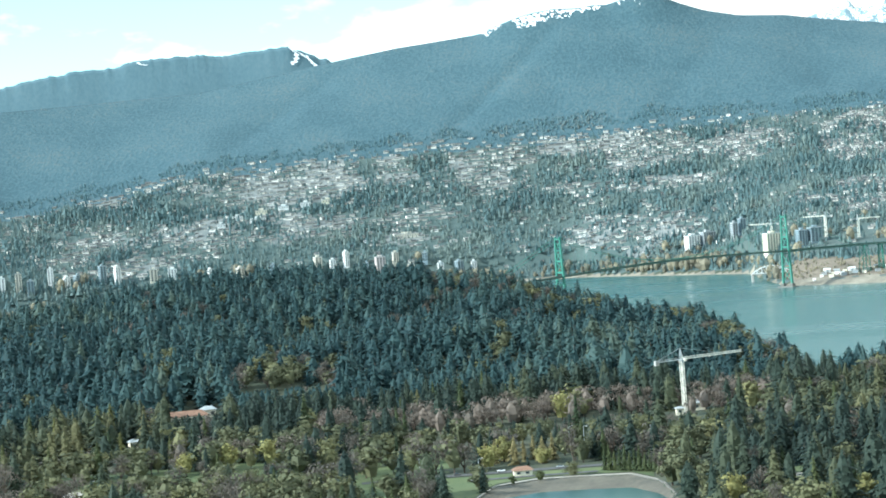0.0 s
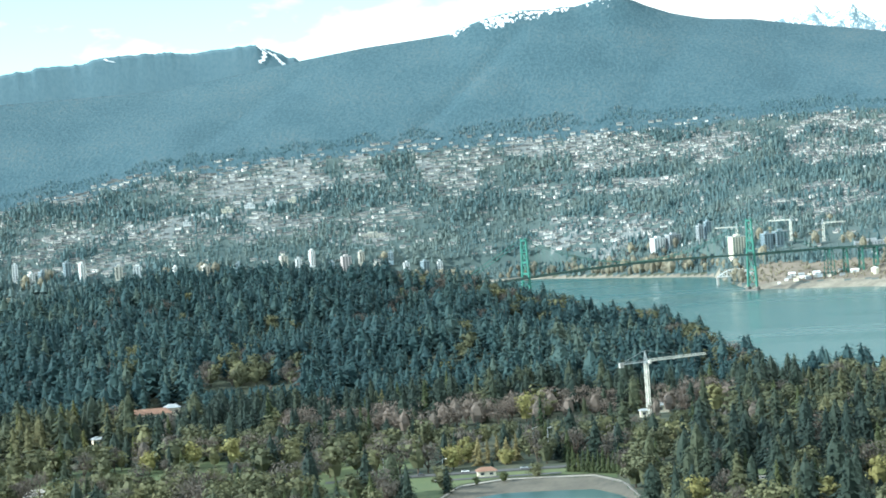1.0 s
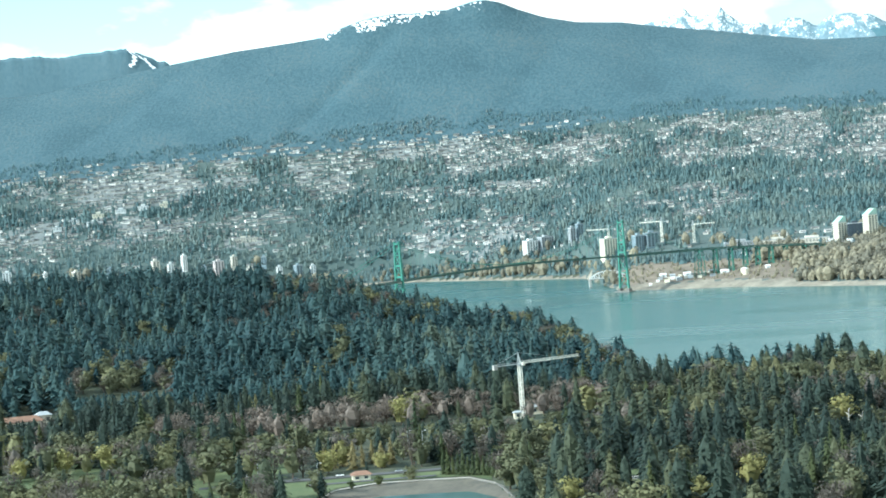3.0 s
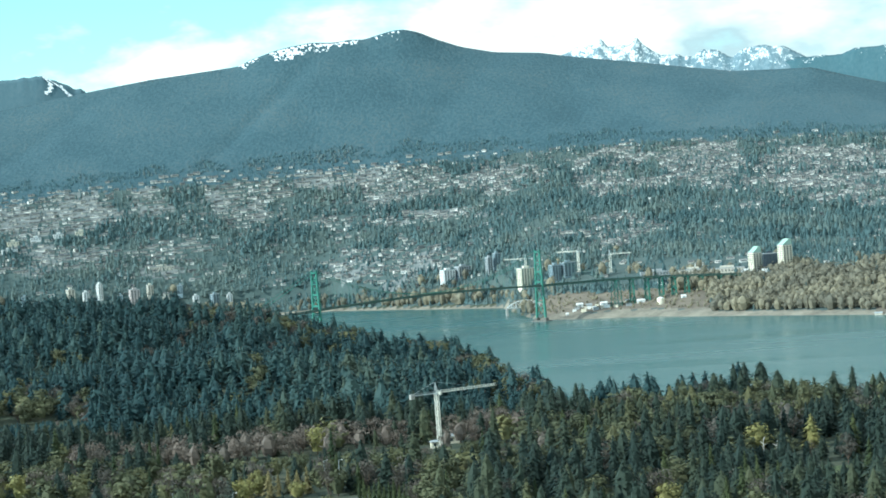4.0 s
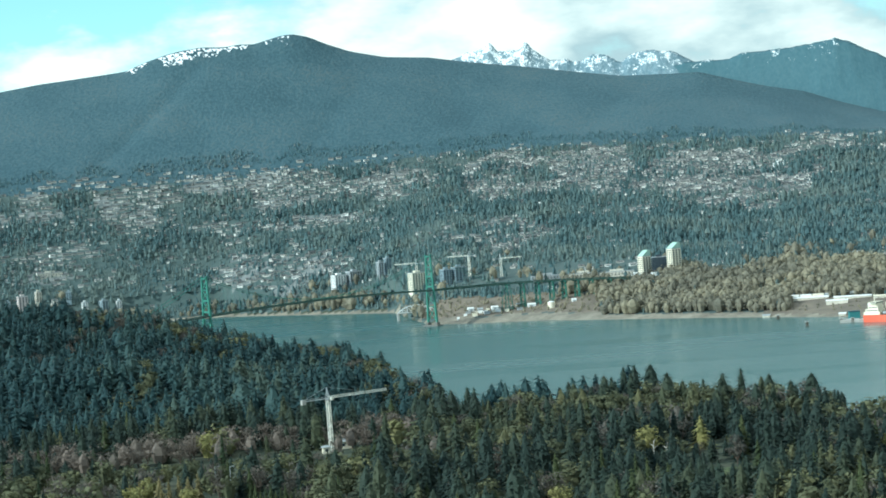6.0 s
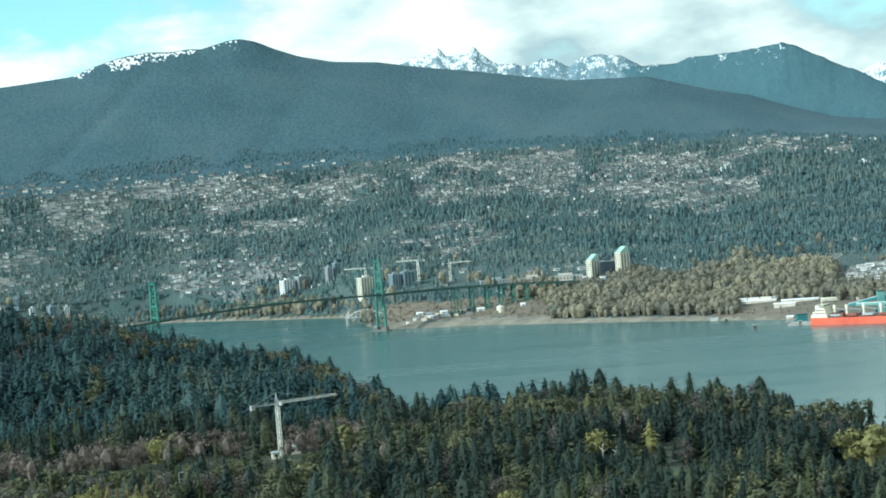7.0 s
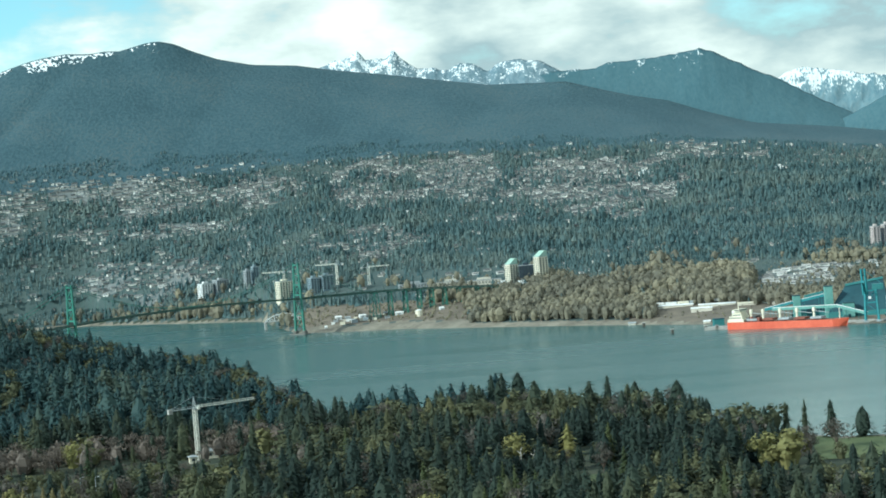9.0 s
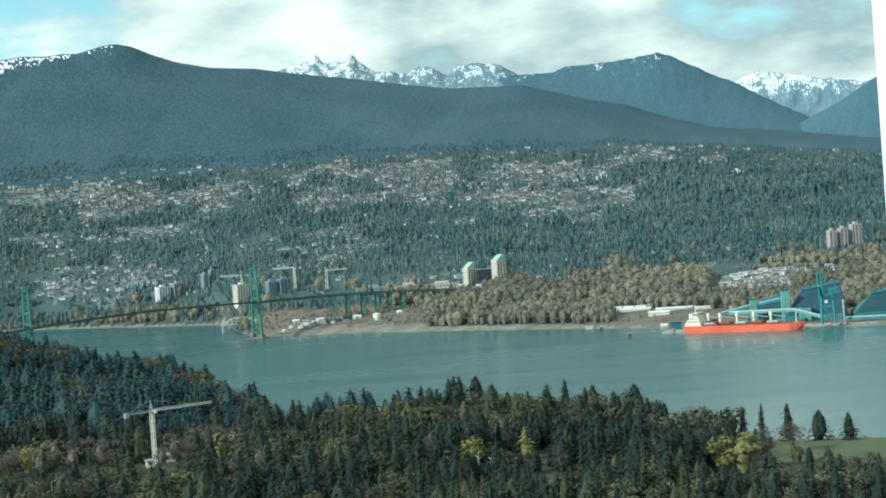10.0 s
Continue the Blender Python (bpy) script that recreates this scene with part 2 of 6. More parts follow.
def box_part(name, mat, parent, *spans, bevel=0.0, label=""):
    bm = bmesh.new()
    for s in spans:
        box(bm, *s, bevel=bevel)
    return part(name, bm, mat, parent, label)


# ---- the lie of the land ----
def vnoise(x, y, seed=0):
    """Smooth value noise on a unit grid, 0 to 1."""
    xi, yi = np.floor(x), np.floor(y)
    fx, fy = x - xi, y - yi
    fx, fy = fx * fx * (3 - 2 * fx), fy * fy * (3 - 2 * fy)

    def h(i, j):
        v = np.sin(i * 127.1 + j * 311.7 + seed * 74.7) * 43758.5453
        return v - np.floor(v)

    return (h(xi, yi) * (1 - fx) + h(xi + 1, yi) * fx) * (1 - fy) + (h(xi, yi + 1) * (1 - fx) + h(xi + 1, yi + 1) * fx) * fy


def fbm(x, y, seed=0, octaves=4):
    s, a, out = 1.0, 0.5, 0.0
    for o in range(octaves):
        out = out + a * vnoise(x * s, y * s, seed + o)
        s, a = s * 2.03, a * 0.5
    return out / (1 - 0.5**octaves)


def curve(points):
    xs, ys = zip(*points)
    return lambda v: np.interp(v, xs, ys)


north_shore = curve([(-180, 3500), (-60, 3700), (-21, 3820), (-5.5, 3790), (-3, 3580), (-0.9, 3430), (-0.45, 3150), (0.0, 2985), (1.5, 2925), (3, 2890), (4, 2830), (6, 2740), (8.2, 2645), (10, 2565), (11.4, 2500), (14.4, 2372), (16.8, 2330), (40, 2250), (180, 3500)])
town_top = curve([(-180, 1.0), (-40, 0.4), (-20.3, 0.55), (-17.8, 0.8), (-15.2, 1.28), (-11.4, 1.44), (-8.6, 1.52), (-6.2, 1.5), (-4, 1.55), (-1.3, 1.57), (1.8, 1.62), (4.1, 1.6), (7.8, 1.48), (10.3, 1.4), (13.2, 1.1), (16.2, 0.75), (25, 0.6), (180, 1.0)])
main_ridge = curve([(-180, 2.0), (-40, 2.6), (-20.5, 3.22), (-17.6, 3.3), (-15.3, 3.36), (-13, 3.72), (-11.5, 3.95), (-9.95, 4.16), (-8.4, 4.29), (-7.65, 4.36), (-7.2, 4.54), (-6.6, 4.72), (-6.2, 4.8), (-5.6, 4.87), (-5.0, 4.83), (-4.6, 4.88), (-4.2, 4.86), (-3.9, 4.93), (-3.4, 5.05), (-3.1, 5.05), (-2.7, 4.95), (-2.3, 4.75), (-1.6, 4.48), (-0.7, 4.27), (0.5, 4.17), (1.4, 3.99), (2.9, 3.75), (4.2, 3.52), (5.6, 3.28), (6.9, 3.23), (7.7, 3.21), (8.5, 2.96), (9.4, 2.7), (10.4, 2.48), (11.4, 2.1), (12.6, 1.72), (14.7, 1.45), (16.8, 1.1), (22, 1.0), (180, 2.0)])
park_shore = curve([(-180, 1300), (-60, 1800), (-30, 2500), (-21, 2650), (-6.2, 2650), (-5.25, 2590), (-3.9, 2330), (-2.5, 2320), (-1.64, 2070), (-0.76, 1840), (0.27, 1615), (0.58, 1600), (1.36, 1628), (4.4, 1595), (7.4, 1536), (9.9, 1514), (11.2, 1362), (12.7, 1352), (14.2, 1300), (15.2, 1302), (16.6, 1292), (20, 1250), (60, 1100), (180, 1300)])
park_ridge = curve([(-180, 20), (-60, 40), (-21, 51), (-19.5, 58), (-17.2, 64), (-15, 67), (-11.9, 63), (-9.6, 59), (-8.1, 53), (-6.9, 41), (-5.9, 27), (-4, 12), (-2.5, 6.5), (0, 3.5), (180, 3)])
near_shore = curve([(-180, 400), (-30, 820), (-12, 900), (-9.2, 1040), (-8.2, 1118), (-7, 1134), (-5.7, 1132), (-4.5, 1128), (-3.7, 1096), (-3.2, 1030), (-2, 900), (0, 760), (20, 720), (60, 500), (180, 400)])
TOWN_D, RIDGE_D = 4330.0, 4700.0


def evened(line, reach):
    """The same curve with its bends evened out."""
    return lambda v: sum(line(v + reach * k / 4) for k in range(-4, 5)) / 9


north_inland, main_crest = evened(north_shore, 1.0), evened(main_ridge, 3.0)


def smooth(v):
    v = np.clip(v, 0, 1)
    return v * v * (3 - 2 * v)


def ground_polar(az, d):
    """Height of the ground at a bearing (degrees) and a distance from the tower."""
    az, d = np.broadcast_arrays(np.asarray(az, float), np.asarray(d, float))
    # the park and the near bank
    shore = park_shore(az)
    up = smooth((d - 1480) / (2350 - 1480))
    fall = 1 - smooth((d - np.minimum(2370, shore - 120)) / np.maximum(shore - np.minimum(2370, shore - 120), 1))
    x, y = d * np.sin(np.radians(az)), d * np.cos(np.radians(az))
    z = 2.6 + (park_ridge(az) - 2.6) * up * fall + 16 * up * fall * (fbm(x / 150, y / 150, 3) - 0.5)
    # a spur runs across the hill, with a hollow behind it
    spur = np.exp(-(((az + 7.5) / 4.6) ** 2)) + 0.55 * np.exp(-(((az + 16.5) / 2.6) ** 2))
    fold = 19 * np.exp(-(((d - 1770) / 95) ** 2)) - 13 * np.exp(-(((d - 1990) / 120) ** 2))
    z = z + spur * fold * np.clip((shore - d - 60) / 160, 0, 1)
    z = np.maximum(z, np.where(d < shore, 2.6, z))
    z = np.where(d > shore, 2.6 - np.minimum((d - shore) * 0.3, 7), z)
    z = np.where((d > 340) & (d < near_shore(az)), np.maximum(2.6 - (near_shore(az) - d) * 0.1, -4), z)
    z = np.where((d > 330) & (d <= 350), 1.0, z)
    # the far shore, its town slope and the mountain
    ds = north_shore(az) + 10 * (fbm(az * 3, az * 0 + 2, 5) - 0.5)
    inland = north_inland(az)
    s = np.clip((d - inland) / (TOWN_D - inland), 0, 1)
    low = np.degrees(np.arctan((3.0 - EYE) / inland))
    el = low + (town_top(az) - low) * s
    m = np.clip((d - TOWN_D) / (RIDGE_D - TOWN_D), 0, 1)
    crest = main_crest(az)
    el = el + (crest - town_top(az)) * m**0.92 + (main_ridge(az) - crest) * m**5
    far = EYE + d * np.tan(np.radians(el))
    far = far + 9 * s * (1 - s) * (fbm(az * 1.4, d / 120, 8) - 0.5) * 2 + 22 * m * (1 - m) * (fbm(az * 0.7 + d / 300, d / 260, 9) - 0.5) * 2
    # two long valleys run down the mountain
    for a0, a1, deep, wide in ((-5.2, -9.0, 12, 0.3), (-0.6, -3.2, 6, 0.4), (6.6, 4.0, 6, 0.5), (-11.0, -15.5, 8, 0.5)):
        far = far - deep * np.sqrt(np.maximum(m * (1 - m), 0)) * np.exp(-(((az - (a1 + (a0 - a1) * m)) / wide) ** 2))
    far = np.where(d > RIDGE_D, far - (d - RIDGE_D) * 1.1, far)
    inshore = np.maximum(d - ds, 0)
    far = np.minimum(far, 3.0 + inshore * 0.22 + np.maximum(inshore - 90, 0) * 4)
    far = np.maximum(far, np.minimum(1.2 + (d - ds) * 0.05, 3.0))
    bank = np.clip((d - (ds - 60)) / 60, 0, 1)
    return np.where(d >= ds, far, np.where(d > ds - 60, -4 + 5.2 * bank, z))


def polar(az, d):
    return d * np.sin(np.radians(az)), d * np.cos(np.radians(az))


def ground_at(x, y):
    return ground_polar(np.degrees(np.arctan2(x, y)), np.hypot(x, y))


def put(az, d, turn=0.0, lift=0.0):
    """A pose standing on the ground at a bearing and distance; turn in degrees from facing the tower."""
    x, y = polar(az, d)
    return pose(float(x), float(y), float(ground_polar(az, d)) + lift, 0, 0, -az + turn)


def polar_grid(name, azs, ds, height, mats, closed=False, face_mat=None):
    A, D = np.meshgrid(azs, ds)
    X, Y = polar(A, D)
    Z = height(A, D)
    v = np.stack([X, Y, Z], -1).reshape(-1, 3)
    nd, na = A.shape
    idx = np.arange(nd * na).reshape(nd, na)
    nxt = np.roll(idx, -1, 1) if closed else idx[:, 1:]
    cur = idx if closed else idx[:, :-1]
    f = np.stack([cur[:-1], cur[1:], nxt[1:], nxt[:-1]], -1).reshape(-1, 4)
    fm = None
    if face_mat is not None:
        c = v[f].mean(1)
        fm = face_mat(np.degrees(np.arctan2(c[:, 0], c[:, 1])), np.hypot(c[:, 0], c[:, 1]), c[:, 2])
    return link_mesh(name, v, f, mats, face_mats=fm, smooth=True)


def build_ground():
    azs = np.concatenate([np.arange(-24, 20, 0.18), np.arange(20, 336, 4.0)])
    ds = np.concatenate([[0.5, 100, 250, 330, 352, 420, 600], np.arange(700, 1000, 50), np.arange(1000, 1320, 6), np.arange(1320, 2280, 24), np.arange(2280, 4700, 11), np.arange(4700, 4780, 10), [4850, 4930, 4985]])

    def kind(az, d, z):
        ds_n = north_shore(az)
        out = np.zeros(len(az), int)
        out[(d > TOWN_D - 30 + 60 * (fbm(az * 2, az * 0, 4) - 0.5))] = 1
        beach = ((d > ds_n - 40) & (d < ds_n + 3)) | ((np.abs(d - park_shore(az)) < 14))
        out[beach] = 2
        out[(d > ds_n - 40) & (d < ds_n + 20) & (az > 4.4)] = 2
        flat = (d > ds_n + 3) & (d < ds_n + 40 + 60 * (fbm(az * 4, d / 40, 6) - 0.4)) & (az > 0.2) & (az < 4.6)
        out[flat] = 2
        field = (d >= ds_n + 40) & (d < ds_n + 210) & (az > -0.3) & (az < 4.8) & ~flat
        out[field] = 4
        out[(d >= ds_n + 3) & (d < ds_n + 185) & (az > 9.0)] = 4
        return out

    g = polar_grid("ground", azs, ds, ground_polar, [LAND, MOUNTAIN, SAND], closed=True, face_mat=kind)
    tagged(g, "wooded park land, sandy shores and a forested mountain slope", "ground", kind="structure")


build_ground()
bm = bmesh.new()
bmesh.ops.create_circle(bm, cap_ends=True, segments=96, radius=4400)
sea = part("water", bm, WATER, None)
tagged(sea, "calm grey-green sea water of the narrow inlet", "water", kind="structure")


def build_range(name, skyline, d, mat, label, foot=0.4, seed=0, depth=150, rough=0.05, gully=1.0):
    """A mountain range behind the wooded slope, with gullies and a back slope."""
    line = curve(skyline)
    lo, hi = skyline[0][0], skyline[-1][0]
    azs = np.arange(lo, hi + 0.01, 0.05)
    rows = np.concatenate([np.linspace(0, 1, 30), [1.3, 1.7]])
    A, R = np.meshgrid(azs, rows)
    even = evened(line, 0.5)(A)
    top = line(A) + rough * (fbm(A * 6, A * 0 + seed, seed) - 0.5) * 2
    m = np.minimum(R, 1)
    D = d - depth * (1 - m) + depth * 0.45 * np.maximum(R - 1, 0)
    el = foot + (even - foot) * m**0.85 + (top - even) * m**8
    Z = EYE + D * np.tan(np.radians(el)) + 24 * gully * m * (1 - m) * (fbm(A * 2.2 + m * 2.5, m * 5, seed + 5, 5) - 0.5) * 2 - 160 * np.maximum(R - 1, 0)
    D = D + 30 * gully * m * (1 - m) * (fbm(A * 3.1 - m, m * 3, seed + 11, 5) - 0.5) * 2
    X, Y = polar(A, D)
    v = np.stack([X, Y, Z], -1).reshape(-1, 3)
    idx = np.arange(A.size).reshape(A.shape)
    f = np.stack([idx[:-1, :-1], idx[:-1, 1:], idx[1:, 1:], idx[1:, :-1]], -1).reshape(-1, 4)
    tagged(link_mesh(name, v, f, [mat], smooth=True), label, "mountain", kind="structure")
    return A, m, np.stack([X, Y, Z], -1)


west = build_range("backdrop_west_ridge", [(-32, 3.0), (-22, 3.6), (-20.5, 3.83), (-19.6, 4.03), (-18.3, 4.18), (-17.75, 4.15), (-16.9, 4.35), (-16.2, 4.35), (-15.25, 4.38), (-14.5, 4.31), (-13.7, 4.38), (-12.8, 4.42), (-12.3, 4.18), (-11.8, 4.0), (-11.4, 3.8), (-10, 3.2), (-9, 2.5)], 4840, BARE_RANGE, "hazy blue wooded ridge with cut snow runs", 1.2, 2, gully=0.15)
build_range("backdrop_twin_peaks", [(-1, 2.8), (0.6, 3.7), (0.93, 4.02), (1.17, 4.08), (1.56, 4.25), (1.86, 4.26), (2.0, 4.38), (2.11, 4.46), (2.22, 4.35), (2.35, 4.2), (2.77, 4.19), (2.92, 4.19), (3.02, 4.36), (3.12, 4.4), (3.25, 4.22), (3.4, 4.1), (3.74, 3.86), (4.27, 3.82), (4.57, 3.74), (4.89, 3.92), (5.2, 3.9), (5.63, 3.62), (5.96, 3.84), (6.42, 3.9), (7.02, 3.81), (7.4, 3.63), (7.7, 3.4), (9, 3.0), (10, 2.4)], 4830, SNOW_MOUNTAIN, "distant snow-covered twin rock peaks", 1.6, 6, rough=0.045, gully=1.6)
build_range("backdrop_dome_peak", [(5, 2.6), (6.7, 3.4), (7.3, 3.5), (8.5, 3.5), (8.84, 3.62), (9.75, 3.65), (10.5, 3.69), (10.8, 3.74), (11.3, 3.8), (11.7, 3.68), (12.2, 3.41), (12.7, 3.14), (13.5, 2.75), (14, 2.43), (15, 1.9), (16, 1.4), (17, 1.0)], 4800, FAR_MOUNTAIN, "haze-blue wooded dome mountain streaked with snow", 0.6, 9, rough=0.03, gully=0.3)
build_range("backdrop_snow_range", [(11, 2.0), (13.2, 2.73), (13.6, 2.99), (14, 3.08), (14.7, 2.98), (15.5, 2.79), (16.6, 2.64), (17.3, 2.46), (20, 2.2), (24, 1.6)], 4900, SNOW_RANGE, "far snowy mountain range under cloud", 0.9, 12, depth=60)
build_range("backdrop_east_ridge", [(14, 1.1), (14.7, 1.5), (15, 1.66), (15.6, 1.92), (16.3, 2.26), (16.9, 2.64), (17.3, 2.83), (19, 3.4), (24, 3.8), (32, 3.0)], 4760, FAR_MOUNTAIN, "steep haze-blue wooded ridge", 0.5, 15, depth=90, rough=0.02, gully=0.3)

SNOW = surface("snow", (0.75, 0.79, 0.82), (0.86, 0.88, 0.9), 0.02, 0.7)


def ski_run(grid, path, wide):
    """A strip of snow laid along a range's slope: bearings and shares of the height."""
    A, m, P = grid
    line = np.array([(np.interp(u, [0, 0.3, 0.65, 1], [p[0] for p in path]), np.interp(u, [0, 0.3, 0.65, 1], [p[1] for p in path])) for u in np.linspace(0, 1, 14)])
    v, f = [], []
    for k, (a, s) in enumerate(line):
        for sg in (-1, 1):
            b = a + sg * wide * (0.6 + 0.5 * math.sin(k * 1.9 + sg))
            j = int(np.clip(np.searchsorted(A[0], b), 1, A.shape[1] - 1))
            i = float(np.interp(s, m[:30, 0], np.arange(30)))
            i0 = min(int(i), 28)
            fa = (b - A[0, j - 1]) / (A[0, j] - A[0, j - 1])
            p = (P[i0, j - 1] * (1 - fa) + P[i0, j] * fa) * (1 - (i - i0)) + (P[i0 + 1, j - 1] * (1 - fa) + P[i0 + 1, j] * fa) * (i - i0)
            v.append(p + np.array([0, -2.5, 1.5]))
    f = [(2 * k, 2 * k + 1, 2 * k + 3, 2 * k + 2) for k in range(len(line) - 1)]
    tagged(link_mesh("backdrop_ski_run", v, f, [SNOW]), "white snow-covered ski run on the far ridge", "snow", kind="structure")


ski_run(west, [(-12.78, 1.0), (-12.6, 0.95), (-12.62, 0.9), (-12.75, 0.84)], 0.08)
ski_run(west, [(-12.72, 1.0), (-12.45, 0.96), (-12.2, 0.92), (-12.0, 0.88)], 0.07)
ski_run(west, [(-12.35, 0.97), (-12.25, 0.93), (-12.2, 0.9), (-12.05, 0.86)], 0.05)
ski_run(west, [(-16.85, 0.98), (-16.8, 0.96), (-16.7, 0.95), (-16.6, 0.94)], 0.05)


def build_crest_snow():
    """Patchy snow along the crest of the near mountain, thinning down the slope."""
    deep = curve([(-7.75, 0), (-7.45, 26), (-7.15, 20), (-6.95, 0), (-6.8, 0), (-6.55, 46), (-6.2, 40), (-5.8, 28), (-5.2, 26), (-5.0, 4), (-4.85, 20), (-4.45, 16), (-4.25, 0), (-4.0, 0), (-3.85, 20), (-3.7, 12), (-3.5, 10), (-3.3, 24), (-3.15, 0), (-2.0, 0)])
    azs, ds = np.arange(-7.8, -2.6, 0.014), np.arange(4650, 4700, 1.4)
    A, D = np.meshgrid(azs, ds)
    X, Y = polar(A, D)
    Z = ground_polar(A, np.minimum(D, RIDGE_D)) + 1.2
    v = np.stack([X, Y, Z], -1).reshape(-1, 3)
    idx = np.arange(A.size).reshape(A.shape)
    f = np.stack([idx[:-1, :-1], idx[:-1, 1:], idx[1:, 1:], idx[1:, :-1]], -1).reshape(-1, 4)
    a, d = A.ravel()[f].mean(1), D.ravel()[f].mean(1)
    down = (RIDGE_D - d) / np.maximum(deep(a), 0.1)
    wooded = np.where(a > -4.3, 0.12, 0.0)
    keep = (fbm(a * 20 + d / 14, d / 5, 51, 5) > 0.42 + 0.24 * down + wooded) & (down < 1) & (d < RIDGE_D - 4.5)
    f = f[keep]
    used, inv = np.unique(f, return_inverse=True)
    tagged(link_mesh("backdrop_crest_snow", v[used], inv.reshape(f.shape), [SNOW]), "patchy spring snow along the mountain crest", "snow", kind="structure")


build_crest_snow()


# ---- trees ----
rng = np.random.default_rng(7)


class Shape:
    """Triangles of one thing, split into trunk (0) and crown (1)."""

    def __init__(self):
        self.v, self.f, self.m = [], [], []

    def tri(self, *pts, m=1):
        i = len(self.v)
        self.v += [tuple(p) for p in pts]
        self.f.append((i, i + 1, i + 2))
        self.m.append(m)

    def arrays(self):
        return np.array(self.v), np.array(self.f), np.array(self.m)


def stem(s, p, q, r1, r2, sides=5, m=0):
    p, q = np.array(p, float), np.array(q, float)
    for k in range(sides):
        a, b = 2 * math.pi * k / sides, 2 * math.pi * (k + 1) / sides
        c, d = np.array([math.cos(a), math.sin(a), 0]), np.array([math.cos(b), math.sin(b), 0])
        s.tri(p + c * r1, p + d * r1, q + c * r2, m=m)
        s.tri(p + d * r1, q + d * r2, q + c * r2, m=m)


def conifer(seed, boughs, sprays, spray, width=0.17, bare=0.12, droop=0.05, taper=0.8):
    """A fir of height 1: drooping boughs of many sprays, uneven in length, with gaps."""
    r, s = random.Random(seed), Shape()
    stem(s, (0, 0, -0.03), (0, 0, 0.96), 0.016, 0.002, 5)
    lean = r.uniform(-0.02, 0.02)
    # dense inner growth about the stem
    prev = None
    levels = 4 if boughs > 30 else 2
    for k in range(levels + 1):
        f = k / levels
        rad = (0.5 * width * (1 - f) ** taper + 0.002) * (0.5 if k == 0 else 1)
        ring = [(math.cos(a) * rad * r.uniform(0.75, 1.1) + lean * f, math.sin(a) * rad * r.uniform(0.75, 1.1), bare + (0.98 - bare) * f) for a in (i * 1.0472 for i in range(6))]
        if prev:
            for i in range(6):
                s.tri(prev[i], prev[(i + 1) % 6], ring[i])
                s.tri(prev[(i + 1) % 6], ring[(i + 1) % 6], ring[i])
        prev = ring
    # boughs, each a row of small sprays along its length; the outline swells and thins round the stem
    swell = [r.uniform(0.7, 1.2) for _ in range(5)]
    for k in range(boughs):
        f = ((k + r.random()) / boughs) ** 1.12
        z = bare + (0.96 - bare) * f
        a = 2.4 * k + r.uniform(-0.5, 0.5)
        full = width * ((1 - f) ** taper) * min(1.0, 0.62 + f * 2.4) * swell[(int(a % 6.28 * 0.8) + int(f * 4)) % 5] + 0.012
        ln = full * r.uniform(0.7, 1.22)
        fall = r.uniform(0.25, 0.95) + droop
        for j in range(sprays):
            g = 0.36 + 0.64 * (j + r.random()) / sprays
            b = a + r.uniform(-0.5, 0.5)
            u, w = np.array([math.cos(b), math.sin(b), 0]), np.array([-math.sin(b), math.cos(b), 0])
            p = np.array([lean * z, 0, z]) + u * ln * g + np.array([0, 0, -fall * ln * g * g + r.uniform(-0.012, 0.012)])
            size = spray * r.uniform(0.7, 1.3) * (0.45 + 0.75 * (1 - f))
            out = u * r.uniform(0.7, 1.1) + np.array([0, 0, -r.uniform(0.35, 1.1)])
            side = w * r.uniform(0.4, 0.7) + np.array([0, 0, r.uniform(-0.3, 0.3)])
            s.tri(p - out * size * 0.5 + side * size, p - out * size * 0.6 - side * size, p + out * size)
    # leader
    s.tri((lean - 0.008, 0, 0.9), (lean + 0.008, 0.004, 0.9), (lean, 0, 1.0))
    return s.arrays()


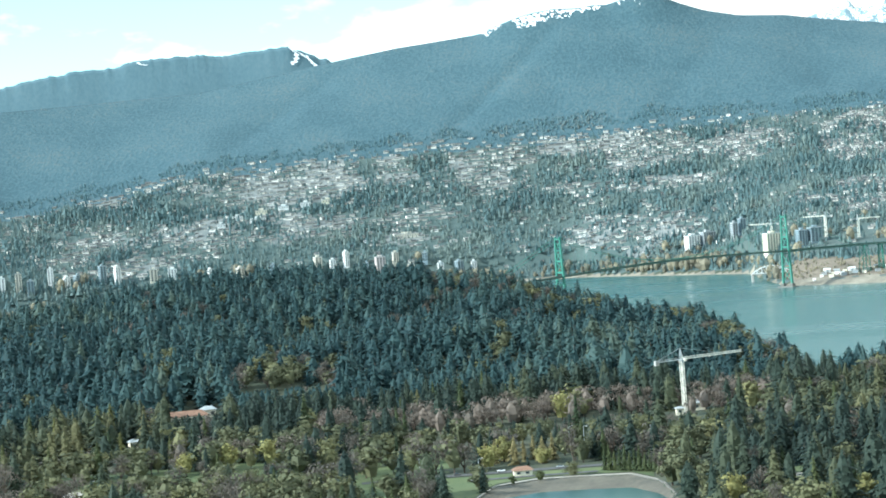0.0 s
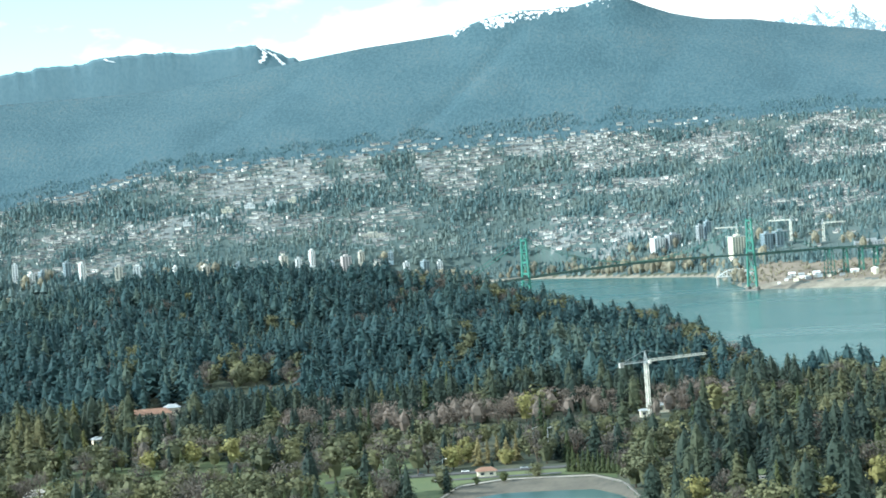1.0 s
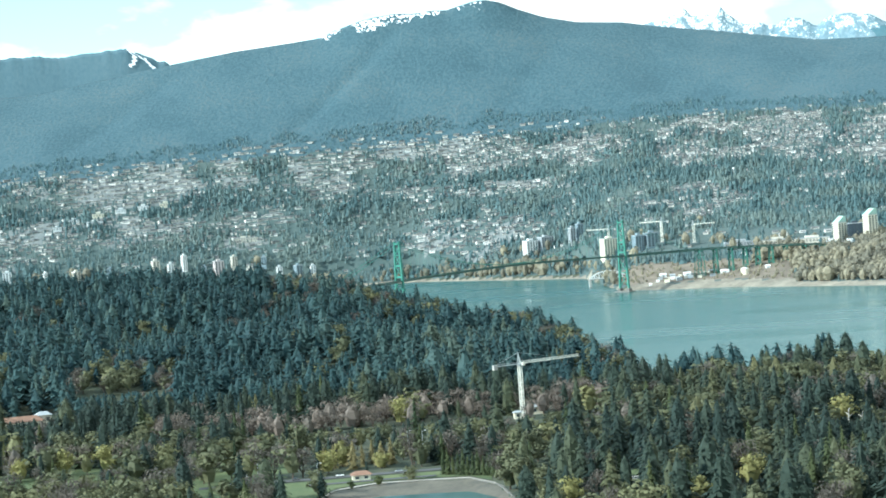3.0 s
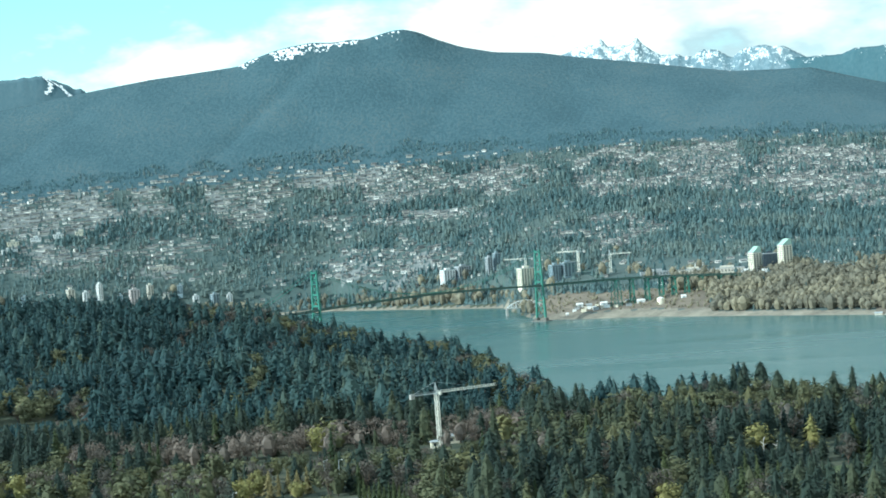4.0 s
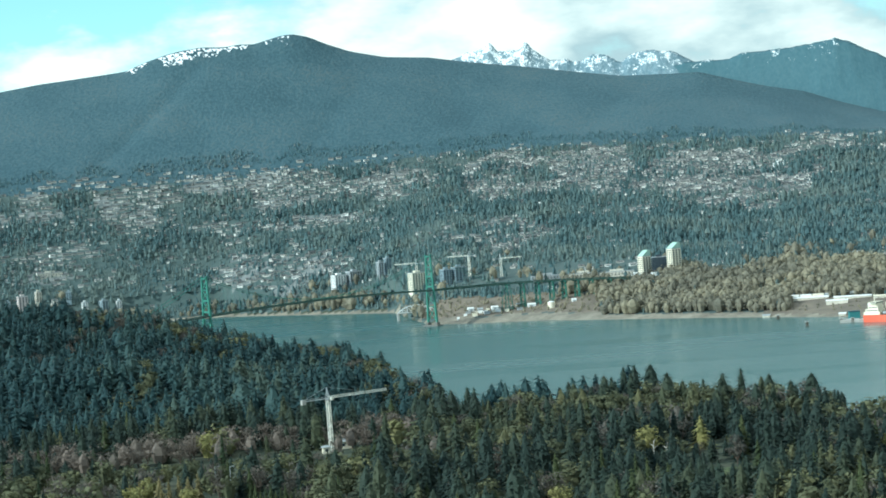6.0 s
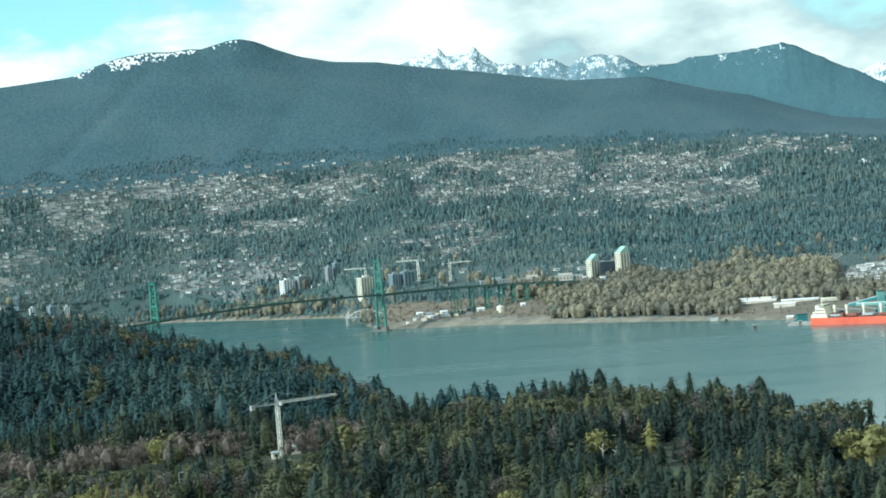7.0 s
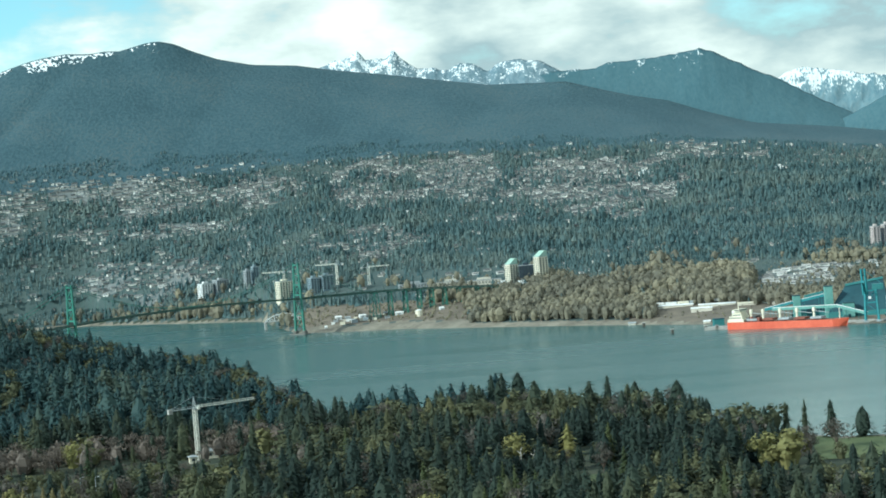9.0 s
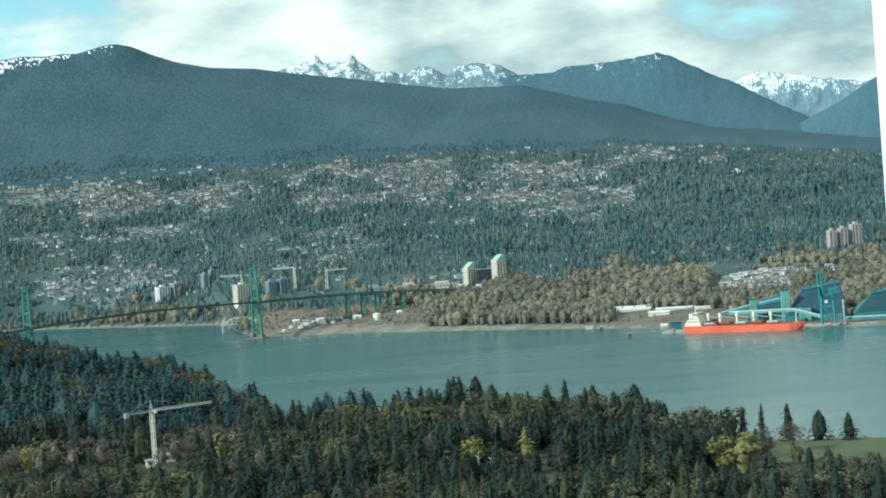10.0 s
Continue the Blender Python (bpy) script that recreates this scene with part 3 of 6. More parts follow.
def broadleaf(seed, clumps, size, spread=0.3, base=0.25, narrow=1.0, upright=0.0, limbs=True, core=False):
    """A round or spreading tree of height 1: forked limbs and many small leaf clumps with gaps between them."""
    r, s = random.Random(seed), Shape()
    stem(s, (0, 0, -0.03), (0, 0, base + 0.1), 0.022, 0.014, 5)
    lobes = []
    for k in range(11):
        a = 2.4 * k + r.uniform(-0.4, 0.4)
        rad = spread * r.uniform(0.25, 0.8) * (0.3 if k == 0 else 1)
        c = np.array([math.cos(a) * rad, math.sin(a) * rad, r.uniform(base + 0.2, 0.8) if k else 0.82])
        if limbs:
            stem(s, (0, 0, base * 0.8), c, 0.011, 0.003, 3)
        lobes.append((c, spread * r.uniform(0.42, 0.66)))
    for k in range(clumps):
        c, rad = lobes[k % len(lobes)]
        n = np.array([r.gauss(0, 1), r.gauss(0, 1), r.gauss(0, 1)])
        n /= np.linalg.norm(n) + 1e-6
        p = c + n * rad * r.uniform(0.55, 1.05) * np.array([1, 1, 0.8 * narrow])
        p[2] = max(p[2], base * 0.7)
        if p[2] > 1.03:
            continue
        t1 = np.array([r.gauss(0, 1), r.gauss(0, 1), r.gauss(0, 1) + upright * 4])
        t1 -= n * (t1 @ n) * 0.95
        t1 /= np.linalg.norm(t1) + 1e-6
        t2 = np.cross(n, t1)
        t2 /= np.linalg.norm(t2) + 1e-6
        k1, k2 = size * r.uniform(0.6, 1.3), size * r.uniform(0.5, 1.0) * (0.35 if upright else 1)
        s.tri(p + t1 * k1, p - t1 * k1 * 0.6 + t2 * k2, p - t1 * k1 * 0.5 - t2 * k2)
        s.tri(p + t2 * k2 + t1 * k1 * 0.5, p - t1 * k1, p - t2 * k2 * 1.2 + n * size * 0.25)
    if core:
        # dense inner growth
        rings = [[(math.cos(i * 1.0472 + j) * spread * q * r.uniform(0.8, 1.1), math.sin(i * 1.0472 + j) * spread * q * r.uniform(0.8, 1.1), z) for i in range(6)] for j, (q, z) in enumerate(((0.35, base), (0.56, 0.4), (0.46, 0.62), (0.1, 0.8)))]
        for lo, hi in zip(rings, rings[1:]):
            for i in range(6):
                s.tri(lo[i], lo[(i + 1) % 6], hi[i])
                s.tri(lo[(i + 1) % 6], hi[(i + 1) % 6], hi[i])
    return s.arrays()


def small_fir(seed, width, skirts=3):
    """A far conifer of height 1: ragged skirts of boughs."""
    r, s = random.Random(seed), Shape()
    for base, top, w in ((0.0, 0.55, 1.0), (0.28, 0.8, 0.78), (0.58, 1.0, 0.5)) if skirts == 3 else ((0.0, 0.62, 1.0), (0.4, 1.0, 0.66)):
        pts = [(math.cos(a) * width * w * r.uniform(0.6, 1.2), math.sin(a) * width * w * r.uniform(0.6, 1.2), base + r.uniform(-0.06, 0.08)) for a in (i * 1.0472 + r.uniform(-0.3, 0.3) for i in range(6))]
        for i in range(6):
            s.tri(pts[i], pts[(i + 1) % 6], (r.uniform(-0.02, 0.02), r.uniform(-0.02, 0.02), top))
    return s.arrays()


SHAPES = {
    "fir": [conifer(i, 44, 7, 0.042, 0.16 + 0.03 * (i % 4), 0.03 + 0.03 * (i % 3), 0.05, (0.36, 0.5, 0.72)[i % 3]) for i in range(9)],
    "fir_far": [conifer(20 + i, 22, 5, 0.058, 0.16 + 0.03 * (i % 4), 0.1, 0.05, (0.36, 0.5, 0.72)[i % 3]) for i in range(7)],
    "cedar": [conifer(40 + i, 42, 7, 0.04, 0.12 + 0.02 * i, 0.05, 0.35) for i in range(3)],
    "leaf": [broadleaf(60 + i, 400, 0.044, 0.3 + 0.03 * i, 0.12, core=True) for i in range(4)],
    "leaf_far": [broadleaf(70 + i, 80, 0.07, 0.32, 0.2, limbs=False, core=True) for i in range(3)],
    "bare": [broadleaf(80 + i, 400, 0.045, 0.27 + 0.03 * i, 0.16, 1.15, 0.8) for i in range(4)],
    "bare_far": [broadleaf(90 + i, 80, 0.07, 0.3, 0.15, 1.1, 0.4, False, True) for i in range(3)],
    "hill_fir": [small_fir(100 + i, 0.2 + 0.035 * i, 2 + i % 2) for i in range(5)],
    "hill_leaf": [broadleaf(110 + i, 40, 0.085, 0.3, 0.05, 1.35, 0.25, False, True) for i in range(5)],
    "tiny_fir": [small_fir(120 + i, 0.22 + 0.04 * i, 2) for i in range(4)],
}


def scatter(name, shapes, places, mats, label, category):
    """Joins many trees into one mesh. A place: x, y, z, height, width, turn, tint."""
    P = np.asarray(places, float)
    if not len(P):
        return None
    pick = rng.integers(0, len(shapes), len(P))
    vs, fs, ms, ts, n = [], [], [], [], 0
    for k, (v, f, m) in enumerate(shapes):
        q = P[pick == k]
        if not len(q):
            continue
        c, s = np.cos(q[:, 5])[:, None], np.sin(q[:, 5])[:, None]
        x = (v[None, :, 0] * c - v[None, :, 1] * s) * (q[:, 3] * q[:, 4])[:, None] + q[:, 0, None]
        y = (v[None, :, 0] * s + v[None, :, 1] * c) * (q[:, 3] * q[:, 4])[:, None] + q[:, 1, None]
        z = v[None, :, 2] * q[:, 3, None] + q[:, 2, None]
        vs.append(np.stack([x, y, z], -1).reshape(-1, 3))
        fs.append((f[None] + (np.arange(len(q)) * len(v))[:, None, None]).reshape(-1, 3) + n)
        ms.append(np.tile(m, len(q)))
        ts.append(np.repeat(q[:, 6], len(v)))
        n += len(q) * len(v)
    ob = link_mesh(name, np.concatenate(vs), np.concatenate(fs), mats, face_mats=np.concatenate(ms), tint=np.concatenate(ts))
    return tagged(ob, label, category, kind="stuff")


TREE_MESHES = {}


def tree_mesh(kind, k, crown_mat):
    """Trunk and crown meshes of one shape, shared by all trees of that shape."""
    if (kind, k, crown_mat.name) not in TREE_MESHES:
        v, f, m = SHAPES[kind][k]
        made = []
        for which, mat, nm in ((0, BARK, "trunk"), (1, crown_mat, "crown")):
            ff = f[m == which]
            used, inv = np.unique(ff, return_inverse=True)
            ob = link_mesh(nm, v[used], inv.reshape(ff.shape), [mat], tint=np.full(len(used), 0.16 + 0.08 * k if crown_mat is FIR else 0.25 + 0.1 * k))
            made.append(ob.data)
            bpy.data.objects.remove(ob)
        TREE_MESHES[kind, k, crown_mat.name] = made
    return TREE_MESHES[kind, k, crown_mat.name]


def plant(name, kind, k, crown_mat, x, y, z, height, width, turn, label, category, group=""):
    t = new(name)
    t.matrix_world = Matrix.LocRotScale((x, y, z), Euler((0, 0, turn)), (height * width, height * width, height))
    tagged(t, label, category, group)
    for nm, me in zip(("trunk", "crown"), tree_mesh(kind, k, crown_mat)):
        o = new(nm, me)
        o.parent = t
    return t


def jitter_grid(a0, a1, d0, d1, step):
    """Points spread over a sector, about one to each square of that step."""
    x0, x1 = d1 * math.sin(radians(a0)) if a0 < 0 else d0 * math.sin(radians(a0)), d1 * math.sin(radians(a1))
    X, Y = np.meshgrid(np.arange(x0, x1, step), np.arange(d0 * 0.9, d1, step))
    X = X.ravel() + rng.uniform(-0.48, 0.48, X.size) * step
    Y = Y.ravel() + rng.uniform(-0.48, 0.48, Y.size) * step
    A, D = np.degrees(np.arctan2(X, Y)), np.hypot(X, Y)
    ok = (A > a0) & (A < a1) & (D > d0) & (D < d1)
    return X[ok], Y[ok], A[ok], D[ok]


# clearings in the park: bearing from and to, distance from and to
CLEARINGS = [(-21.5, -16.6, 1215, 1268), (-14.9, -12.6, 1150, 1215), (-16.6, -14.5, 1228, 1262), (-11.8, -3.6, 1128, 1176), (-10.9, -9.2, 1215, 1238), (-17.2, -15.2, 1560, 1640), (-18.6, -17.0, 1455, 1490),
             (-1.0, 2.2, 1082, 1125), (6.6, 8.2, 1150, 1190), (13.6, 20, 1195, 1305), (-3.1, -2.78, 1404, 1425), (-7.2, -5.0, 1300, 1312), (-9.5, -5.0, 1176, 1188)]


def in_clearing(A, D):
    out = np.zeros(len(A), bool)
    for a0, a1, d0, d1 in CLEARINGS:
        out |= (A > a0) & (A < a1) & (D > d0) & (D < d1)
    return out


# trees that stand out by themselves: kind, bearing, distance, height, width, label
STANDOUT = [
    ("leaf", 12.9, 1142, 27, 1.45, "large yellow-green willow tree at the wood's edge"),
    ("leaf", 12.35, 1150, 24, 1.35, "large yellow-green willow tree at the wood's edge"),
    ("fir", 15.71, 1290, 17, 2.5, "broad dark conifer alone on the lawn by the water"),
    ("fir", 14.9, 1297, 19, 2.2, "broad dark conifer alone on the lawn by the water"),
    ("fir", 14.1, 1300, 24, 1.7, "tall conifer beside the lawn"),
    ("fir", 13.4, 1320, 23, 1.1, "tall slender conifer near the shore"),
    ("fir", 12.9, 1330, 21, 1.1, "tall slender conifer near the shore"),
    ("bare", 14.2, 1245, 19, 1.3, "reddish-brown leafless tree beside the lawn"),
    ("bare", 13.5, 1225, 18, 1.2, "reddish-brown leafless tree beside the lawn"),
    ("bare", 17.2, 1240, 14, 1.3, "leafless tree on the lawn"),
    ("leaf", -6.24, 1425, 21, 1.15, "round yellow-green tree among the firs"),
    ("cedar", 7.04, 1285, 21, 2.7, "pointed yellow-green tree among dark firs"),
    ("bare", 7.96, 1200, 18, 1.3, "pale brown round leafless tree by a clearing"),
    ("leaf", 3.07, 1040, 17, 1.4, "bright yellow-green round tree"),
    ("leaf", 5.6, 1260, 20, 1.4, "yellow-brown spreading tree among firs"),
    ("leaf", -8.3, 1200, 15, 1.3, "yellow willow tree by the shore path"),
    ("leaf", -7.9, 1225, 17, 1.2, "yellow willow tree by the shore path"),
    ("leaf", -6.87, 1205, 10, 1.9, "yellow-green rounded bush by the shore path"),
    ("leaf", -1.81, 1000, 17, 1.1, "yellow-brown tree at the wood's edge"),
    ("bare", -1.1, 1020, 17, 1.1, "pale leafless tree at the wood's edge"),
    ("leaf", 1.62, 985, 16, 1.4, "bright yellow-green round tree"),
    ("leaf", -14.19, 1290, 19, 1.4, "large rounded yellow-green tree beside the lawn"),
    ("leaf", -15.32, 1300, 17, 1.3, "large rounded yellow-green tree beside the lawn"),
    ("leaf", -16.47, 1294, 15, 1.3, "rounded yellow-green tree beside the lawn"),
    ("bare", -16.03, 1262, 13, 1.3, "reddish leafless tree beside the lawn"),
    ("bare", -18.2, 1290, 18, 1.4, "large brown leafless tree beside the lawn"),
] + [("cedar", -8.4 + 0.26 * n, 1212 + 9 * (n % 3), 14 + 3 * ((n * 5) % 4) / 3, 2.0, "pointed golden-yellow tree in a close group by the path") for n in range(8)]


def grow_park():
    near, far = jitter_grid(-23, 19, 930, 1560, 12.3), jitter_grid(-23, 8, 1560, 2640, 11.6)
    X, Y, A, D = (np.concatenate(p) for p in zip(near, far))
    land = (D < park_shore(A) - 6) & (D > near_shore(A) + 10)
    keep = land & ~in_clearing(A, D)
    # hidden back slope needs no trees
    keep &= ~((A < -6) & (D > 2480))
    X, Y, A, D = X[keep], Y[keep], A[keep], D[keep]
    Z = ground_polar(A, D)
    n1, n2 = fbm(X / 70, Y / 70, 21), fbm(X / 160, Y / 160, 31)
    u = rng.random(len(X))
    # share of broadleaf trees by part of the park
    open_wood = (A < -2.2) & (D < 1400)
    strip = (D > 1400) & (D < 1475) & (A > -13) & (A < -0.5)
    top = (A > -9.5) & (A < -5) & (D > 2230)
    shore = (A > -5) & (A < 0.5) & (D > park_shore(A) - 170)
    share = np.full(len(X), 0.05)
    share[(A > -2.2)] = 0.13 + 0.35 * (n2[A > -2.2] > 0.6)
    share[open_wood] = 0.42
    meadow = (A < -10) & (D < 1335)
    share[meadow] = 0.62
    share[top | shore] = 0.5
    share[strip] = 0.86
    share[(A > -15) & (A < -12.2) & (D > 1680) & (D < 1760)] = 0.95
    share[(A > 9.5) & (D > park_shore(A) - 170)] = 0.4
    share = np.clip(share + (n1 - 0.5) * 1.0 * (share > 0.1), 0, 0.95)
    broad = u < share
    thin = rng.random(len(X))
    keep = ~(open_wood & (thin < 0.36)) & ~(meadow & (thin < 0.48)) & ~(broad & (thin < 0.35)) & ~(~open_wood & (thin < 0.08))
    # the wood opens towards the eastern lawn
    # and lies low before what shows above it: bearing, distance, half-width, depth, height
    cap = np.full(len(X), 99.0)
    for az, d, half, deep, lift in ((-16.15, 1600, 0.7, 280, 5), (-17.75, 1477, 0.25, 160, 4.5), (-18.9, 1477, 0.2, 120, 3), (-2.95, 1417, 0.16, 90, 4), (-13.6, 1690, 1.3, 330, 4)):
        seen = (np.abs(A - az) < half) & (D < d) & (D > d - deep)
        foot = float(ground_polar(az, d)) + lift
        cap[seen] = np.maximum((EYE - (EYE - foot) * D / d - Z)[seen], 2.5)
    # young low wood before the leafless strip, with a few tall firs in it
    before = (A > -10) & (A < -0.7) & (D > 1240) & (D <= 1400) & (rng.random(len(X)) > 0.07)
    cap[before] = np.minimum(cap[before], 6 + 0.082 * (1400 - D[before]))
    east = (A > 13.3) & (D > 1030)
    keep &= ~(east & (thin < 0.45))
    for _, az, d, h, w, _ in STANDOUT:
        near = np.hypot(X - d * math.sin(radians(az)), Y - d * math.cos(radians(az)))
        keep &= near > 0.32 * h * w + 2.5
        front = (np.abs(A - az) < math.degrees(0.3 * h * w / d)) & (D < d) & (D > d - 170)
        foot = float(ground_polar(az, d)) + 0.3 * h
        cap[front] = np.minimum(cap[front], np.maximum((EYE - (EYE - foot) * D / d - Z)[front], 3.5))
    kinds = {k: [] for k in ("fir", "fir_far", "cedar", "leaf", "leaf_far", "bare", "bare_far")}
    near_count = {"fir": 0, "leaf": 0, "bare": 0, "cedar": 0}
    order = np.argsort(D)
    for i in order:
        if not keep[i]:
            continue
        far = D[i] > 1560
        turn = rng.uniform(0, 6.28)
        lowland = D[i] < 1400
        if not broad[i]:
            h = (rng.uniform(14, 30) if lowland else rng.uniform(15, 32)) * ((0.4 + 1.15 * n1[i]) if far else (0.45 + 1.05 * n1[i])) * (0.92 if far else 0.88 if A[i] > 1.5 and D[i] > 1330 else 1)
            w, tint = rng.uniform(1.3, 2.2), np.clip(rng.normal(0.3 if A[i] < -2.2 else 0.2, 0.2) + 1.5 * (n2[i] - 0.5), 0, 1)
            w *= 1.2 if far else 1.0
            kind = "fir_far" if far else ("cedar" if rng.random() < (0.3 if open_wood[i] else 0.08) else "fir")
        else:
            kind = "bare" if rng.random() < (0.9 if strip[i] else 0.42 if A[i] < -2.2 else 0.3) else "leaf"
            h, w = rng.uniform(14, 22) if A[i] < -2.2 else rng.uniform(13, 24), rng.uniform(1.1, 1.6)
            tint = rng.uniform(0, 0.75 if A[i] < -2.2 else 0.5)
            tint = rng.uniform(0.65, 1.0) if strip[i] else tint
            kind += "_far" if far else ""
        if east[i]:
            h = min(h, rng.uniform(7, 12))
        h = min(h, cap[i] * rng.uniform(0.8, 1.1))
        if kind in near_count and D[i] < 1230 and near_count[kind] < {"fir": 300, "leaf": 110, "bare": 110, "cedar": 90}[kind]:
            near_count[kind] += 1
            k = int(rng.integers(0, len(SHAPES[kind])))
            name, mat, label, cat = {
                "fir": ("fir_tree", FIR, "tall dark green fir tree standing in the park", "fir tree"),
                "cedar": ("cedar_tree", CEDAR, "olive green cedar tree with drooping boughs", "cedar tree"),
                "leaf": ("broadleaf_tree", LEAF, "broadleaf tree in fresh yellow-green spring leaf", "tree"),
                "bare": ("bare_tree", TWIG, "leafless brown broadleaf tree with fine twigs", "tree"),
            }[kind]
            plant(name, kind, k, mat, X[i], Y[i], Z[i] - 0.3, h, w, turn, label, cat, "park trees")
        else:
            kinds[kind].append((X[i], Y[i], Z[i] - 0.3, h, w, turn, tint))
    scatter("fir_wood", SHAPES["fir"], kinds["fir"], [BARK, FIR], "dense dark green fir forest of the park", "forest")
    scatter("hill_fir_forest", SHAPES["fir_far"], kinds["fir_far"], [BARK, FIR_HILL], "dark fir forest on the park's hill, tinted with haze", "forest")
    scatter("cedar_wood", SHAPES["cedar"], kinds["cedar"], [BARK, CEDAR], "olive green cedars among the firs", "forest")
    scatter("broadleaf_wood", SHAPES["leaf"] + SHAPES["leaf_far"], kinds["leaf"] + kinds["leaf_far"], [BARK, LEAF], "yellow-green spring trees among the firs", "forest")
    scatter("bare_wood", SHAPES["bare"] + SHAPES["bare_far"], kinds["bare"] + kinds["bare_far"], [BARK, TWIG], "brown leafless trees among the firs", "forest")


grow_park()

for n, (kind, az, d, h, w, label) in enumerate(STANDOUT):
    x, y = polar(az, d)
    mat = GOLD if w == 2.0 else {"leaf": LEAF_BRIGHT, "fir": FIR, "cedar": LEAF_BRIGHT, "bare": TWIG}[kind]
    plant({"leaf": "broadleaf_tree", "fir": "fir_tree", "cedar": "cedar_tree", "bare": "bare_tree"}[kind], kind, n % len(SHAPES[kind]), mat, float(x), float(y), float(ground_polar(az, d)) - 0.2, h, w, n * 1.3, label, "tree")

# a clipped row of cedars along the shore path
for n in range(17):
    az, d = -5.2 + 0.135 * n, 1158 - 2.0 * n
    x, y = polar(az, d)
    plant("hedge_tree", "cedar", n % 3, CEDAR, float(x), float(y), float(ground_polar(az, d)) - 0.2, 13.5 + 2.2 * math.sin(n * 2.1), 1.5, n * 0.9, "pointed olive green cedar in a planted row", "cedar tree", "row of cedars")

# rounded shrubs along the seawall path
for n, (az, d, h) in enumerate([(-8.48, 1124, 7), (-7.71, 1130, 5), (-6.97, 1135, 6), (-6.08, 1144, 9), (-9.89, 1123, 6), (-11.11, 1136, 10), (-10.41, 1129, 9)]):
    x, y = polar(az, d)
    plant("shrub", "leaf", n % 4, CEDAR if n % 3 else LEAF, float(x), float(y), float(ground_polar(az, d)) - 0.2, h, 1.5, n * 1.7, "rounded dark green shrub beside the seawall path", "shrub", "seawall shrubs")


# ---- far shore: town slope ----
# Far slope ground: its blue-green base has the distance haze coloured in.
HILL = surface("hazed_town_slope", (0.045, 0.074, 0.074), (0.075, 0.102, 0.094), 0.02, 0.95, bump=0.5, depth=1.0, fine=9)
BROWN_FIELD = surface("brown_brush", (0.1, 0.085, 0.065), (0.19, 0.155, 0.115), 0.05, 0.95, bump=0.6, depth=0.8, fine=8)
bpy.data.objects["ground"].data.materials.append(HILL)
bpy.data.objects["ground"].data.materials.append(BROWN_FIELD)
STREETS = surface("streets_and_yards", (0.1, 0.12, 0.12), (0.19, 0.2, 0.195), 0.06, 0.95, bump=0.4, depth=0.6, fine=6)
bpy.data.objects["ground"].data.materials.append(STREETS)
MUD = surface("tidal_mud", (0.06, 0.055, 0.042), (0.12, 0.106, 0.078), 0.08, 0.8)
for ground_cover in (GRASS, MUD):
    bpy.data.objects["ground"].data.materials.append(ground_cover)


def repaint_far_land():
    me = bpy.data.objects["ground"].data
    n = len(me.polygons)
    idx, c = np.zeros(n, np.int32), np.zeros(n * 3, np.float32)
    me.polygons.foreach_get("material_index", idx)
    me.polygons.foreach_get("center", c)
    c = c.reshape(-1, 3)
    d = np.hypot(c[:, 0], c[:, 1])
    far = d > north_shore(np.degrees(np.arctan2(c[:, 0], c[:, 1]))) + 10
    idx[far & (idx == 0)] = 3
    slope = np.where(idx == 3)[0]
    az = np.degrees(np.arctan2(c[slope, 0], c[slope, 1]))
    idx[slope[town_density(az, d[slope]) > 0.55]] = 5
    az = np.degrees(np.arctan2(c[:, 0], c[:, 1]))
    bank = near_shore(az)
    idx[(d < 1345) & (az < -9.5) & (d > bank + 8) & (fbm(c[:, 0] / 40, c[:, 1] / 40, 71) > 0.42)] = 6
    idx[(d < bank + 5) & (d > bank - 70) & (az > -14) & (az < -2)] = 7
    me.polygons.foreach_set("material_index", idx)


# quarters of the town: bearing, height above the level of the eye in degrees, half-widths of both, density of houses
QUARTERS = [
    (-13.1, 0.72, 1.9, 0.6, 1.3), (-17.9, 0.62, 0.6, 0.14, 1.1), (-16.9, 1.0, 0.6, 0.14, 1.1), (-15.7, 0.85, 0.5, 0.1, 1.0), (-14.8, 1.06, 0.5, 0.1, 1.0), (-10.4, 1.15, 0.55, 0.14, 1.0), (-10.2, 0.68, 0.6, 0.2, 0.8),
    (-7.5, 0.75, 1.4, 0.6, 1.0), (-5.6, 1.15, 0.8, 0.26, 1.0), (-3.6, 0.88, 1.25, 0.6, 1.3), (-0.7, 0.9, 1.2, 0.5, 0.85), (-3.5, 0.0, 2.8, 0.18, 0.9), (-4.0, -1.25, 1.8, 0.55, 0.95), (-14.0, -0.45, 2.7, 0.42, 0.75),
    (-17.6, -0.85, 2.6, 0.6, 0.62), (2.4, 0.8, 1.2, 0.6, 0.85), (4.6, 0.85, 1.5, 0.6, 0.95), (7.9, 0.3, 2.8, 0.8, 0.85), (11.5, 1.05, 1.8, 0.3, 0.6), (2.0, -0.75, 1.6, 0.5, 0.6), (13.8, -2.45, 1.3, 0.22, 1.3), (-10.0, -0.7, 1.6, 0.5, 0.5),
]
# woods that no street has cut: bearing, height, half-widths
WOODS = [(-6.3, 0.5, 0.95, 0.3), (-5.2, -0.52, 2.4, 0.24), (3.4, -0.3, 0.6, 0.3), (13.4, -0.1, 2.4, 0.9)]


def rise(A, D):
    return np.degrees(np.arctan((ground_polar(A, D) - EYE) / D))


